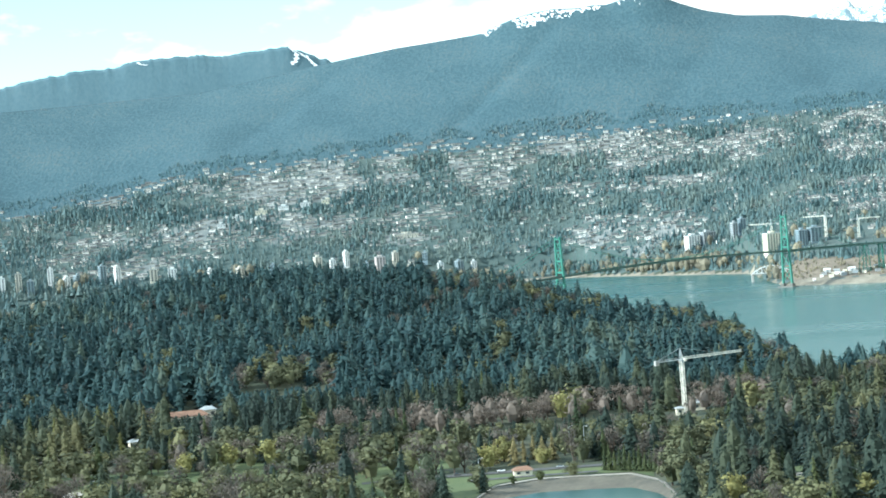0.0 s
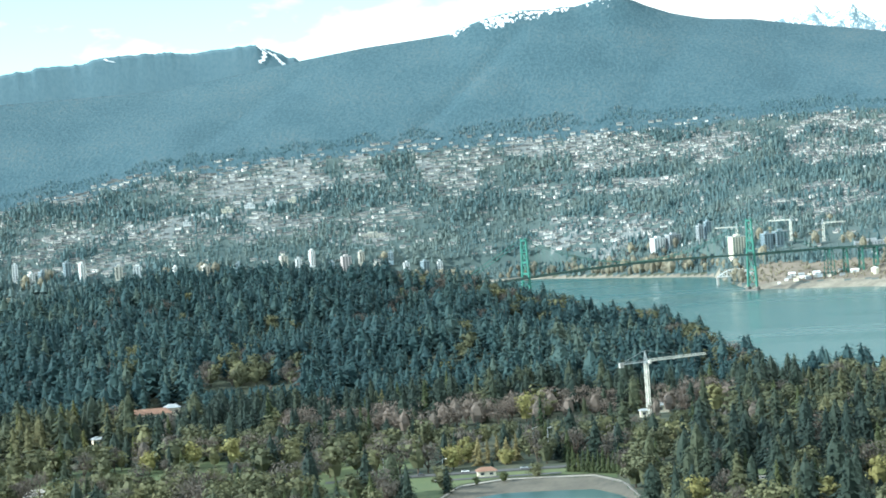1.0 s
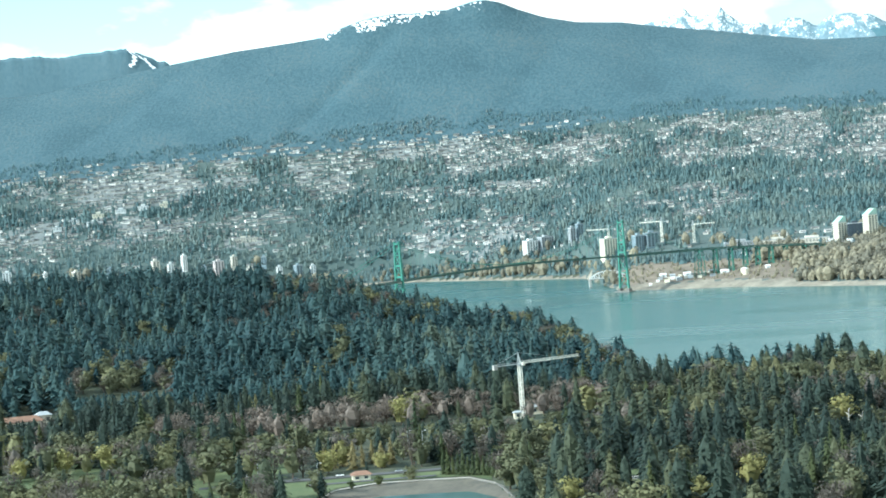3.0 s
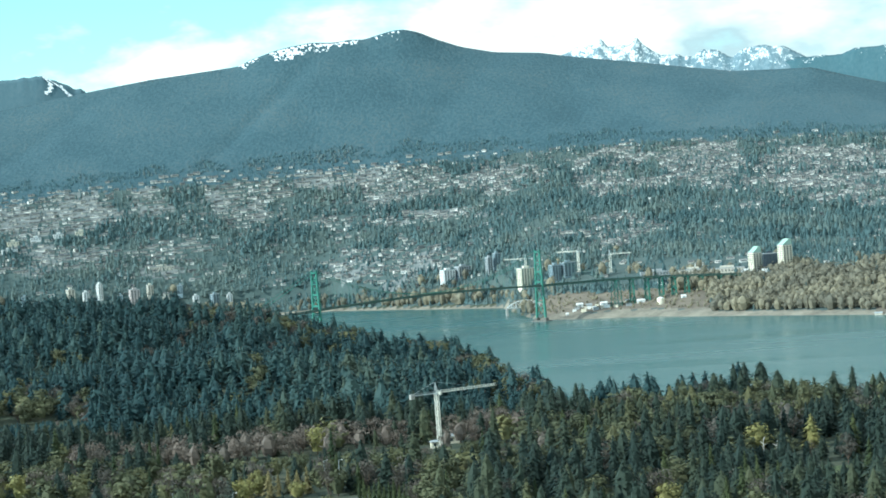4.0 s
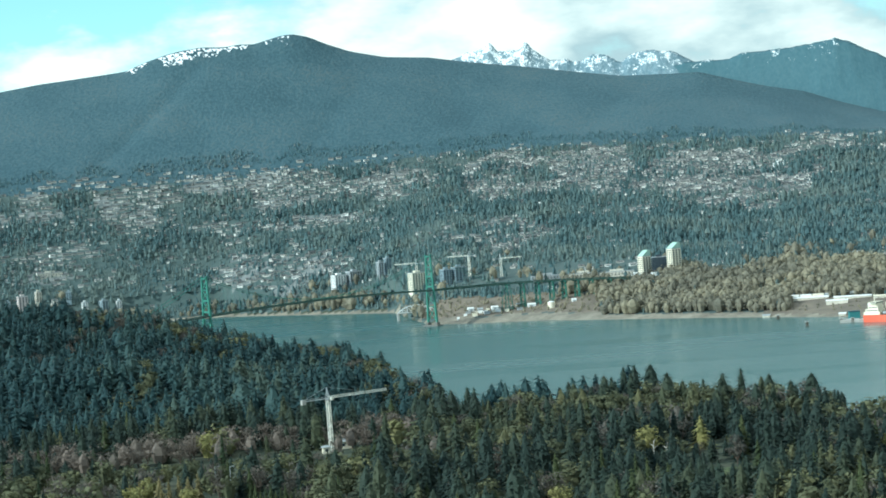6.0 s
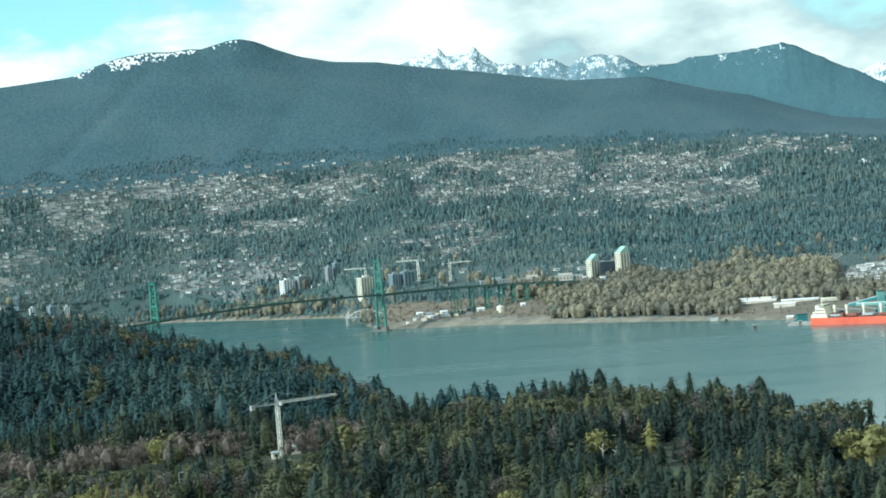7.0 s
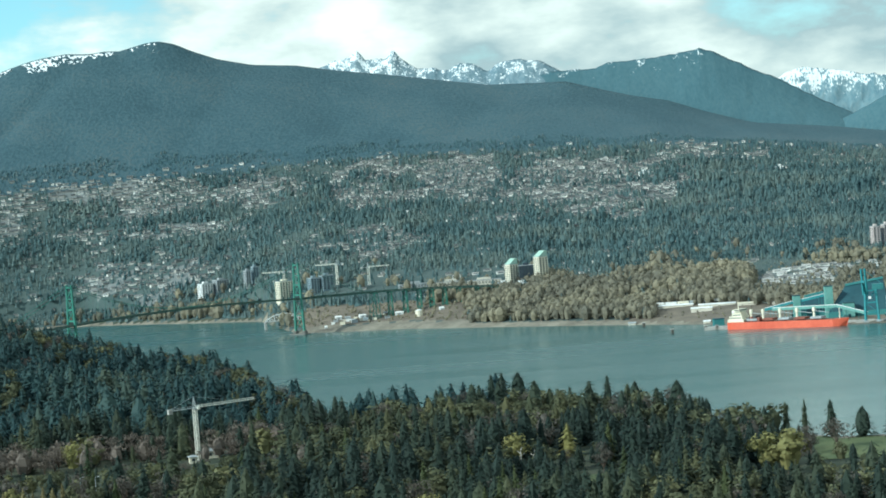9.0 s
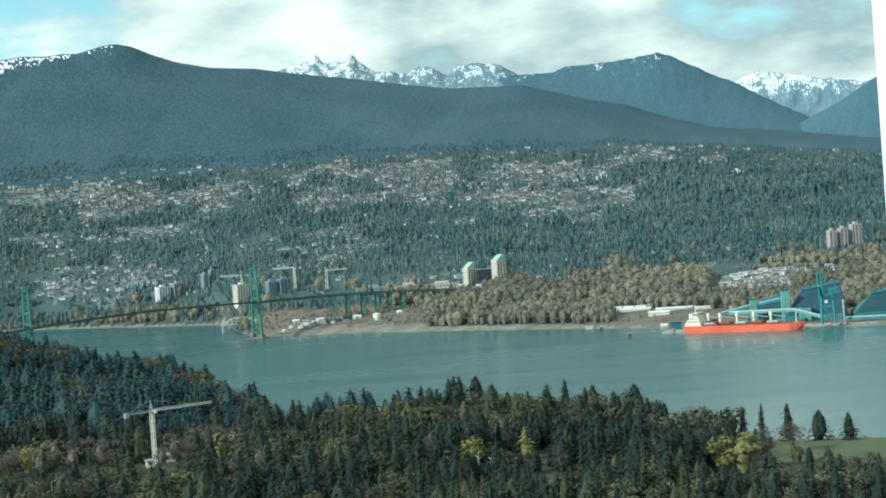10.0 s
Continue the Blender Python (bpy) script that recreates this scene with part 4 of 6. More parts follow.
def town_density(A, D):
    E, out = rise(A, D), np.zeros(len(A))
    rag = 2.4 * (fbm(A * 1.5, E * 3.2, 23) - 0.5)
    for a, e, wa, we, k in QUARTERS:
        q = np.abs((A - a) / wa) ** 2.2 + np.abs((E - e) / we) ** 2.2
        out = np.maximum(out, k * np.clip((1.3 + rag - q) * 1.8, 0, 1))
    for a, e, wa, we in WOODS:
        out *= np.clip((((A - a) / wa) ** 2 + ((E - e) / we) ** 2 - 0.8 + rag) * 2, 0, 1)
    return out * np.clip(0.35 + 0.65 * clusters(A, D), 0, 1.1)


def house_shape(seed):
    """A house with gabled roof and eaves: walls (0) and roof (1); about one unit a metre."""
    r, s = random.Random(seed), Shape()
    w, d, h, e = r.uniform(7, 12), r.uniform(4, 5.5), r.uniform(3.6, 5.6), 0.5
    rise = r.uniform(1.6, 2.6)
    c = [(-w, -d), (w, -d), (w, d), (-w, d)]
    for k in range(4):
        (x0, y0), (x1, y1) = c[k], c[(k + 1) % 4]
        s.tri((x0, y0, -3), (x1, y1, -3), (x1, y1, h), m=0)
        s.tri((x0, y0, -3), (x1, y1, h), (x0, y0, h), m=0)
    for x in (-w, w):
        s.tri((x, -d, h), (x, d, h), (x, 0, h + rise), m=0)
    for sg in (-1, 1):
        a, b, p, q = (-w - e, sg * (d + e), h - 0.3), (w + e, sg * (d + e), h - 0.3), (w + e, 0, h + rise), (-w - e, 0, h + rise)
        s.tri(a, b, p)
        s.tri(a, p, q)
    # window band and chimney
    s.tri((-w * 0.7, -d - 0.05, h - 2.6), (w * 0.7, -d - 0.05, h - 2.6), (w * 0.7, -d - 0.05, h - 1.0), m=2)
    s.tri((-w * 0.7, -d - 0.05, h - 2.6), (w * 0.7, -d - 0.05, h - 1.0), (-w * 0.7, -d - 0.05, h - 1.0), m=2)
    stem(s, (w * 0.5, 0.8, h), (w * 0.5, 0.8, h + rise + 0.9), 0.6, 0.6, 4, m=0)
    return s.arrays()


HOUSE_WALL = tinted("house_walls", [(0.0, (0.2, 0.2, 0.19)), (0.3, (0.36, 0.35, 0.32)), (0.6, (0.56, 0.55, 0.5)), (1.0, (0.8, 0.79, 0.75))])
HOUSE_ROOF = tinted("house_roofs", [(0.0, (0.06, 0.065, 0.07)), (0.5, (0.14, 0.14, 0.14)), (0.8, (0.26, 0.25, 0.24)), (1.0, (0.42, 0.41, 0.39))])
HOUSES = [house_shape(i) for i in range(6)]


def clusters(A, D):
    """Streets of houses lie in level patches with wood between."""
    return np.clip(4.6 * (fbm(A * 1.0, D / 42, 17) - 0.4) + 0.35 * (fbm(A * 3.1, D / 30, 19) - 0.5), 0.04, 1.35)


def build_town():
    A = rng.uniform(-22.5, 18.5, 70000)
    ds0 = north_shore(A)
    S = np.sqrt(rng.uniform(0.02, 1.02, 70000))
    D = ds0 + S * (TOWN_D - ds0)
    # streets follow the contour lines
    row = 15.0
    D = (np.round(D / row) + rng.uniform(-0.16, 0.16, len(D))) * row
    S = (D - ds0) / (TOWN_D - ds0)
    dens = town_density(A, D)
    ok = rng.random(len(A)) < 0.03 + 0.62 * smooth((dens - 0.12) / 0.7)
    A, D, S = A[ok], D[ok], S[ok]
    # no two houses on one spot
    key = np.round(A * D / 57.3 / 10).astype(int) * 100000 + np.round(D / row).astype(int)
    _, first = np.unique(key, return_index=True)
    A, D, S = A[first], D[first], S[first]
    X, Y = polar(A, D)
    Z = ground_polar(A, D)
    tint = np.clip(rng.beta(1.0, 1.7, len(A)), 0, 1)
    turn = -np.radians(A) + rng.normal(0, 0.25, len(A))
    size = rng.uniform(0.36, 0.68, len(A))
    near = np.argsort(D)[:170]
    far = np.ones(len(A), bool)
    far[near] = False
    scatter("hillside_houses", HOUSES, np.stack([X, Y, Z, size, np.ones(len(A)), turn, tint], 1)[far], [HOUSE_WALL, HOUSE_ROOF, GLASS_WALL], "pale houses in rows on the wooded town slope", "houses")
    meshes = []
    for k, (v, f, m) in enumerate(HOUSES):
        three = []
        for which, nm, mat in ((0, "wall", HOUSE_WALL), (1, "roof", HOUSE_ROOF), (2, "window", GLASS_WALL)):
            ff = f[m == which]
            used, inv = np.unique(ff, return_inverse=True)
            ob = link_mesh(nm, v[used], inv.reshape(ff.shape), [mat], tint=np.full(len(used), 0.5 + 0.1 * k))
            three.append((nm, ob.data))
            bpy.data.objects.remove(ob)
        meshes.append(three)
    for i in near:
        h = new("house")
        h.matrix_world = Matrix.LocRotScale((X[i], Y[i], Z[i]), Euler((0, 0, turn[i])), (size[i],) * 3)
        tagged(h, "pale house with a grey gabled roof among trees", "house", "houses of the far shore")
        for nm, me in meshes[int(rng.integers(0, 6))]:
            o = new(nm, me)
            o.parent = h
    return X, Y, A, D, S


def grow_mountain(lower):
    """Conifers that fringe the mountain: ever thinner above the town, and along the crest."""
    X, Y, A, D = jitter_grid(-22.5, 18.5, TOWN_D + 8, RIDGE_D - 2, 6.6)
    n = fbm(A * 1.5, D / 70, 61)
    fringe = np.where(D < TOWN_D + 20 + 90 * (n - 0.3), 0.95, 0)
    crest = np.where(D > RIDGE_D - 9, np.where((A > -7.8) & (A < -2.8), 0.35, 0.75), 0)
    ok = rng.random(len(A)) < np.maximum(fringe, crest)
    X, Y, A, D, n = (v[ok] for v in (X, Y, A, D, n))
    h = rng.uniform(3.6, 7.0, len(A)) * (0.7 + 0.6 * n) * np.where(D > RIDGE_D - 9, 0.6, 1.0)
    tint = np.clip(rng.normal(0.4, 0.13, len(A)) + 1.3 * (n - 0.5), 0, 1)
    P = np.stack([X, Y, ground_polar(A, D) - 0.8, h, rng.uniform(1.2, 2.0, len(A)), rng.uniform(0, 6.28, len(A)), tint], 1)
    scatter("mountain_firs", SHAPES["tiny_fir"], np.concatenate([P, lower]), [BARK, MOUNTAIN_FIR], "haze-tinted conifers on the foot and crest of the mountain", "forest")


def grow_hillside():
    """Trees between the houses, and the wood above the town."""
    X, Y, A, D = jitter_grid(-22.5, 18.5, 2330, TOWN_D + 40, 9.4)
    ds0 = north_shore(A)
    S = (D - ds0) / (TOWN_D - ds0)
    ok = (D > ds0 + np.where(A < 0, 8, 20))
    X, Y, A, D, S = (v[ok] for v in (X, Y, A, D, S))
    dens = town_density(A, D)
    n = fbm(X / 60, Y / 60, 41)
    prob = np.where(S > 1, 0.9 * (D < TOWN_D + 30 * (n - 0.3)), 1.0 - 0.66 * np.clip(dens, 0, 1) + 0.4 * (n - 0.5))
    prob = np.where((S < 0.25) & (A < -0.2), np.maximum(prob, 0.72), prob)
    # sand bank, yards and rail land lie open near the bridge
    prob[(A > -0.2) & (A < 4.6) & (D < ds0[ok] + 190)] = 0.6
    prob[(A > -0.2) & (A < 4.6) & (D < ds0[ok] + 45)] = 0.04
    prob[(A > 9.6) & (D < ds0[ok] + 170)] = 0.3 * (D > ds0[ok] + 30)[(A > 9.6) & (D < ds0[ok] + 170)]
    prob[(A > 11) & (D < 2480)] = 0.0
    prob[(A > 0.4) & (A < 5.8) & (S > 0.17) & (S < 0.32)] *= 0.25
    ok = rng.random(len(A)) < prob
    X, Y, A, D, S, n = (v[ok] for v in (X, Y, A, D, S, n))
    Z = ground_polar(A, D)
    brown_zone = np.where(A > 3.5, np.clip((-1.95 - rise(A, D)) * 2.2 + 2.2 * (n - 0.5), 0, 1), np.clip(0.5 - S * 4.0, 0, 1))
    brown = rng.random(len(A)) < np.clip(brown_zone + (n - 0.5) * 0.3 * np.clip(1.2 - S, 0, 1) + 0.02, 0, 0.94) * (rise(A, D) < -1.75 + 0.9 * (n - 0.3))
    turn, w = rng.uniform(0, 6.28, len(A)), rng.uniform(0.95, 1.5, len(A))
    tint = np.clip(rng.normal(0.45, 0.14, len(A)) + 1.4 * (fbm(X / 45, Y / 45, 77) - 0.5) + 1.3 * (fbm(X / 190, Y / 70, 81) - 0.5), 0, 1)
    h = np.where(brown, rng.uniform(13, 27, len(A)), rng.uniform(8, 19, len(A))) * np.where(S > 0.9, 0.85, 1.0) * np.where(town_density(A, D) > 0.35, 0.48, 0.84)
    stand = fbm(X / 170, Y / 60, 79)
    h = h * (0.45 + 1.1 * n) * (0.75 + 0.5 * stand)
    spit = (A > -0.2) & (A < 4.6) & (D < north_shore(A) + 190)
    yard = (A > 9.6) & (D < north_shore(A) + 170)
    brown |= spit | yard
    h = np.where(spit, rng.uniform(2.5, 7, len(A)), np.where(yard, rng.uniform(1.5, 4.5, len(A)), h))
    w = np.where(brown, w * 1.35, w)
    P = np.stack([X, Y, Z - 0.4, h, w, turn, tint], 1)
    h = np.where((A > 12.2) & (A < 15.8) & (S > 0.12) & (S < 0.34), h * 0.45, h)
    h = np.where(D > TOWN_D - 30, h * 0.6, h)
    P[:, 3] = h
    high = (S + rng.normal(0, 0.02, len(A)) > 0.985) & ~brown
    grow_mountain(P[high])
    scatter("hillside_firs", SHAPES["hill_fir"], P[~brown & ~high], [BARK, FIR_FAR], "haze-tinted conifers on the town slope", "forest")
    scatter("alder_wood", SHAPES["hill_leaf"], P[brown], [BARK, TWIG_FAR], "brown leafless alders along the far shore", "forest")
    print("town trees", len(A))


repaint_far_land()
build_town()
grow_hillside()


# ---- suspension bridge ----
def place3(az, d, z):
    x, y = polar(az, d)
    return Vector((float(x), float(y), z))


SOUTH, NORTH = place3(-6.0, 2643, 0), place3(0.05, 2939, 0)
AXIS = (NORTH - SOUTH).normalized()
SPAN = (NORTH - SOUTH).length
TOWER_H, DECK_Z = 98.0, 50.0


def bridge_tower(parent, at):
    """One steel tower: two tapered cellular legs, cross bracing, portal struts and saddles on a concrete pier."""
    def leg_y(z):
        return 8.2 - 4.0 * z / TOWER_H

    t = box_part("tower", GREEN_STEEL, parent, (at - 1.6, at + 1.6, -4.6, 4.6, TOWER_H - 2.6, TOWER_H - 0.6), bevel=0.2)
    for sg in (-1, 1):
        bm = bmesh.new()
        foot, head = leg_y(4), leg_y(TOWER_H)
        v = [bm.verts.new(p) for y, z, wx, wy in ((sg * foot, 4, 1.5, 1.3), (sg * head, TOWER_H, 1.0, 0.9)) for p in ((at - wx, y - wy, z), (at + wx, y - wy, z), (at + wx, y + wy, z), (at - wx, y + wy, z))]
        for f in ((3, 2, 1, 0), (4, 5, 6, 7), (0, 1, 5, 4), (1, 2, 6, 5), (2, 3, 7, 6), (3, 0, 4, 7)):
            bm.faces.new([v[i] for i in f])
        part("leg", bm, GREEN_STEEL, t)
        bm = bmesh.new()
        box(bm, at - 1.6, at + 1.6, sg * 4.2 - 1.0, sg * 4.2 + 1.0, TOWER_H, TOWER_H + 1.4, 0.3)
        part("saddle", bm, GREEN_STEEL, t)
    levels = [6, 27, 46, 55, 69, 82, 94]
    for a, b in zip(levels, levels[1:]):
        if a == 46:
            continue
        for sg in (-1, 1):
            bm = bmesh.new()
            beam(bm, (at, sg * leg_y(a), a), (at, -sg * leg_y(b), b), 0.8, 0.9)
            part("brace", bm, GREEN_STEEL, t)
    for z in (27, 46, 55, 69, 82):
        bm = bmesh.new()
        beam(bm, (at, -leg_y(z), z), (at, leg_y(z), z), 1.2, 2.6 if z in (55, 69) else 1.3)
        part("strut", bm, GREEN_STEEL, t)
    bm = bmesh.new()
    box(bm, at - 7, at + 7, -14, 14, -5, 1.6, 0.8)
    for sg in (-1, 1):
        box(bm, at - 3.2, at + 3.2, sg * 8.2 - 3, sg * 8.2 + 3, 1.5, 5.5, 0.6)
    part("pier", bm, PIER, parent, "weathered grey concrete tower pier")


def deck_run(parent, name, pts, width=11.0, depth=1.7):
    """Road deck with parapets and stiffening trusses through the given points."""
    def strip(bm, y0, y1, z0, z1):
        rings = [[bm.verts.new((c[0], c[1] + y, c[2] + z)) for y, z in ((y0, z0), (y1, z0), (y1, z1), (y0, z1))] for c in pts]
        for p, q in zip(rings, rings[1:]):
            for k in range(4):
                bm.faces.new((p[k], p[(k + 1) % 4], q[(k + 1) % 4], q[k]))
        bm.faces.new(rings[0][::-1]), bm.faces.new(rings[-1])

    bm = bmesh.new()
    strip(bm, -width / 2, width / 2, -0.6, 0)
    deck = part(name, bm, ASPHALT, parent, "asphalt road deck")
    for sg in (-1, 1):
        y = sg * width / 2
        bm = bmesh.new()
        strip(bm, y - 0.15, y + 0.15, 0.0, 0.7)
        part("parapet", bm, GREEN_DARK, deck)
        bm = bmesh.new()
        strip(bm, y - 0.35, y + 0.35, -1.2, -0.6)
        strip(bm, y - 0.35, y + 0.35, -depth, -depth + 0.6)
        for k, (p, q) in enumerate(zip(pts, pts[1:])):
            n = max(1, int((Vector(q) - Vector(p)).length / 7))
            for j in range(n):
                a, b = Vector(p).lerp(Vector(q), j / n), Vector(p).lerp(Vector(q), (j + 1) / n)
                up, dn = Vector((0, y, -0.8)), Vector((0, y, -depth + 0.3))
                beam(bm, a + (up if j % 2 else dn), b + (dn if j % 2 else up), 0.4)
        part("truss", bm, GREEN_DARK, deck)


def build_bridge():
    m = Matrix.Translation(SOUTH) @ AXIS.to_track_quat("X", "Z").to_matrix().to_4x4()
    m.translation.z = 0
    b = thing("suspension_bridge", m, "green steel suspension bridge across the narrow water", "bridge")
    bridge_tower(b, 0.0)
    bridge_tower(b, SPAN)
    main = [(SPAN * k / 24, 0, DECK_Z + 4.4 * math.sin(math.pi * k / 24)) for k in range(25)]
    deck_run(b, "deck", main)
    inv = m.inverted()
    south_end = inv @ place3(-7.4, 2520, DECK_Z - 1)
    deck_run(b, "south_approach", [tuple(south_end.lerp(Vector((0, 0, DECK_Z)), k / 5)) for k in range(6)])
    stops = [inv @ place3(az, 2939 + (3040 - 2939) * (az / 7.1) ** 0.6, z) for az, z in ((0.05, 50), (0.8, 50.2), (1.5, 50.3), (2.1, 50.4), (2.53, 50.3), (2.94, 50), (3.32, 49.6), (3.66, 49), (4.01, 48.3), (4.4, 47.4), (4.9, 46.2), (5.4, 45), (6.1, 43), (7.1, 40))]
    deck_run(b, "viaduct_deck", [tuple(s) for s in stops], 11, 2.4)
    for k, s in enumerate(stops[3:12]):
        foot = float(ground_at(*(m @ s).xy)) - 1
        bent = box_part("bent", GREEN_STEEL, b, (s.x - 2.6, s.x + 2.6, s.y - 4.8, s.y + 4.8, s.z - 3.6, s.z - 2.4), bevel=0.1)
        half, top_y, low_y = (4.2, 4.4, 6.8) if k == 0 else (1.1, 3.2, 4.2)
        for sx in (-1, 1):
            for sy in (-1, 1):
                bm = bmesh.new()
                beam(bm, (s.x + sx * half * 0.8, s.y + sy * top_y, s.z - 3), (s.x + sx * half, s.y + sy * low_y, foot), 0.8)
                part("leg", bm, GREEN_STEEL, bent)
        tall = s.z - 3 - foot
        for sx in (-1, 1):
            for q in range(3):
                za, zb = foot + tall * q / 3, foot + tall * (q + 1) / 3
                wa, wb = low_y + (top_y - low_y) * q / 3, low_y + (top_y - low_y) * (q + 1) / 3
                xs = s.x + sx * half * 0.9
                for flip in (-1, 1):
                    bar_part("brace", GREEN_STEEL, bent, [((xs, s.y - wa * flip, za), (xs, s.y + wb * flip, zb))], 0.4)
    # main cables with their back stays, and the hangers
    for sg in (-1, 1):
        y = sg * 5.4
        pts = [(-110, y, DECK_Z)]
        pts += [(SPAN * u, y, DECK_Z + 6 + (TOWER_H + 0.5 - DECK_Z - 6) * (2 * u - 1) ** 2) for u in np.linspace(0, 1, 33)]
        pts += [(SPAN + 128, y - 6, DECK_Z)]
        bm = bmesh.new()
        for p, q in zip(pts, pts[1:]):
            tube(bm, p, q, 0.32, sides=6)
        part("cable", bm, GREEN_STEEL, b, "dark main suspension cable")
        bm = bmesh.new()
        for k in range(1, 32):
            u = k / 32
            beam(bm, (SPAN * u, y, DECK_Z + 4.4 * math.sin(math.pi * u)), (SPAN * u, y, DECK_Z + 6 + (TOWER_H + 0.5 - DECK_Z - 6) * (2 * u - 1) ** 2), 0.12)
        tagged(part("hanger", bm, GREEN_STEEL, b), kind="stuff")


build_bridge()

# ---- white rail arch bridge over the river mouth ----
WHITE_STEEL = surface("white_steel", (0.55, 0.56, 0.55), (0.72, 0.72, 0.7), 0.3, 0.5)


def build_arch_bridge():
    x, y = polar(-0.36, 3150)
    b = thing("arch_bridge", pose(float(x), float(y), 4.5, 0, 0, 8), "small white steel arch truss bridge behind the tower", "bridge")
    box_part("deck", CONCRETE, b, (-29, 29, -3, 3, 6.2, 7.2))
    for px in (-28, 28):
        box_part("pier", CONCRETE, b, (px - 1.6, px + 1.6, -3.4, 3.4, -6, 6.2), bevel=0.2)
    for sy in (-3, 3):
        top = [(-28 + 7 * k, sy, 7.4 + 10.5 * math.sin(math.pi * k / 8) ** 0.75) for k in range(9)]
        low = [(-28 + 7 * k, sy, 7.2) for k in range(9)]
        bar_part("arch_chord", WHITE_STEEL, b, list(zip(top, top[1:])), 1.1)
        bar_part("lower_chord", WHITE_STEEL, b, list(zip(low, low[1:])), 0.9)
        for k in range(1, 8):
            bar_part("post", WHITE_STEEL, b, [(top[k], low[k])], 0.7)
            bar_part("brace", WHITE_STEEL, b, [(top[k], low[k + 1] if k < 4 else low[k - 1])], 0.6)
    for k in range(1, 8):
        z = 7.4 + 10.5 * math.sin(math.pi * k / 8) ** 0.75
        bar_part("cross_strut", WHITE_STEEL, b, [((-28 + 7 * k, -3, z), (-28 + 7 * k, 3, z))], 0.4)


build_arch_bridge()

# ---- tower crane in the park ----
CRANE_WHITE = surface("crane_paint", (0.6, 0.58, 0.5), (0.78, 0.76, 0.68), 0.5, 0.5)
CRANE_GREY = surface("crane_grey", (0.3, 0.33, 0.34), (0.45, 0.48, 0.48), 0.5, 0.5)


def tower_crane(m, hub, jib, back, label, thick=1.0):
    c = thing("tower_crane", m, label, "crane")
    w = 1.05 * thick
    bm = bmesh.new()
    for sx in (-w, w):
        for sy in (-w, w):
            beam(bm, (sx, sy, -1), (sx, sy, hub), 0.3 * thick)
    n = int(hub / (3 * thick))
    for k in range(n):
        z0, z1 = hub * k / n, hub * (k + 1) / n
        flip = 1 if k % 2 else -1
        for s in (-w, w):
            beam(bm, (-w * flip, s, z0), (w * flip, s, z1), 0.2 * thick)
            beam(bm, (s, -w * flip, z0), (s, w * flip, z1), 0.2 * thick)
            beam(bm, (-w, s, z1), (w, s, z1), 0.18 * thick)
            beam(bm, (s, -w, z1), (s, w, z1), 0.18 * thick)
    part("mast", bm, CRANE_WHITE, c, "cream lattice mast")
    box_part("base", CONCRETE, c, (-3, 3, -3, 3, -1.2, 0.6), bevel=0.1)
    box_part("slewing_ring", CRANE_GREY, c, (-1.4 * thick, 1.4 * thick, -1.4 * thick, 1.4 * thick, hub, hub + 1.2), bevel=0.2)
    box_part("cab", CRANE_WHITE, c, (0.6, 2.6, -2.9, -1.4, hub - 0.2, hub + 2.0), bevel=0.2)
    z = hub + 1.2
    top = (-0.5, 0, z + 7.5)
    bar_part("apex_frame", CRANE_GREY, c, [((-1.4, -0.8, z), top), ((-1.4, 0.8, z), top), ((1.2, -0.8, z), top), ((1.2, 0.8, z), top)], 0.32 * thick)
    bm = bmesh.new()
    k = int(jib / 2.4)
    for sy in (-0.75, 0.75):
        beam(bm, (0, sy, z), (jib, sy, z), 0.26 * thick)
    beam(bm, (0, 0, z + 1.5), (jib, 0, z + 1.3), 0.28 * thick)
    for j in range(k):
        x0, x1, xm = jib * j / k, jib * (j + 1) / k, jib * (j + 0.5) / k
        for sy in (-0.75, 0.75):
            beam(bm, (x0, sy, z), (xm, 0, z + 1.4), 0.16 * thick)
            beam(bm, (xm, 0, z + 1.4), (x1, sy, z), 0.16 * thick)
        beam(bm, (x0, -0.75, z), (x1, 0.75, z), 0.14 * thick)
    part("jib", bm, CRANE_WHITE, c, "long cream lattice jib")
    bm = bmesh.new()
    for sy in (-0.8, 0.8):
        beam(bm, (0, sy, z), (-back, sy, z), 0.34 * thick, 0.5)
        beam(bm, (-2, sy, z + 1.1), (-back, sy, z + 1.1), 0.12)
    for j in range(6):
        beam(bm, (-back * j / 6, -0.8, z), (-back * (j + 1) / 6, 0.8, z), 0.16)
    part("counter_jib", bm, CRANE_GREY, c, "grey counter jib")
    for j in range(3):
        box_part("counterweight", CONCRETE, c, (-back + j * 1.1, -back + 0.9 + j * 1.1, -1.0, 1.0, z - 2.2, z + 1.0), bevel=0.08)
    bar_part("tie_bar", CRANE_GREY, c, [(top, (jib * 0.62, 0, z + 1.4))], 0.14 * thick)
    bar_part("tie_bar", CRANE_GREY, c, [(top, (-back + 1, 0, z + 0.4))], 0.14 * thick)
    box_part("trolley", CRANE_GREY, c, (jib * 0.45, jib * 0.45 + 1.6, -0.7, 0.7, z - 0.6, z - 0.1))
    return c


tower_crane(put(-2.93, 1417, 34 + 2.9, -0.3), 35.0, 51, 22, "cream and grey tower crane above the park trees")
for az, d, hub, turn in ((-0.28, 3330, 46, 175), (2.0, 3275, 26, 10), (1.15, 3310, 30, 165)):
    tower_crane(put(az, d, turn), hub, 34, 12, "thin pale tower crane on a far building site", 1.4)


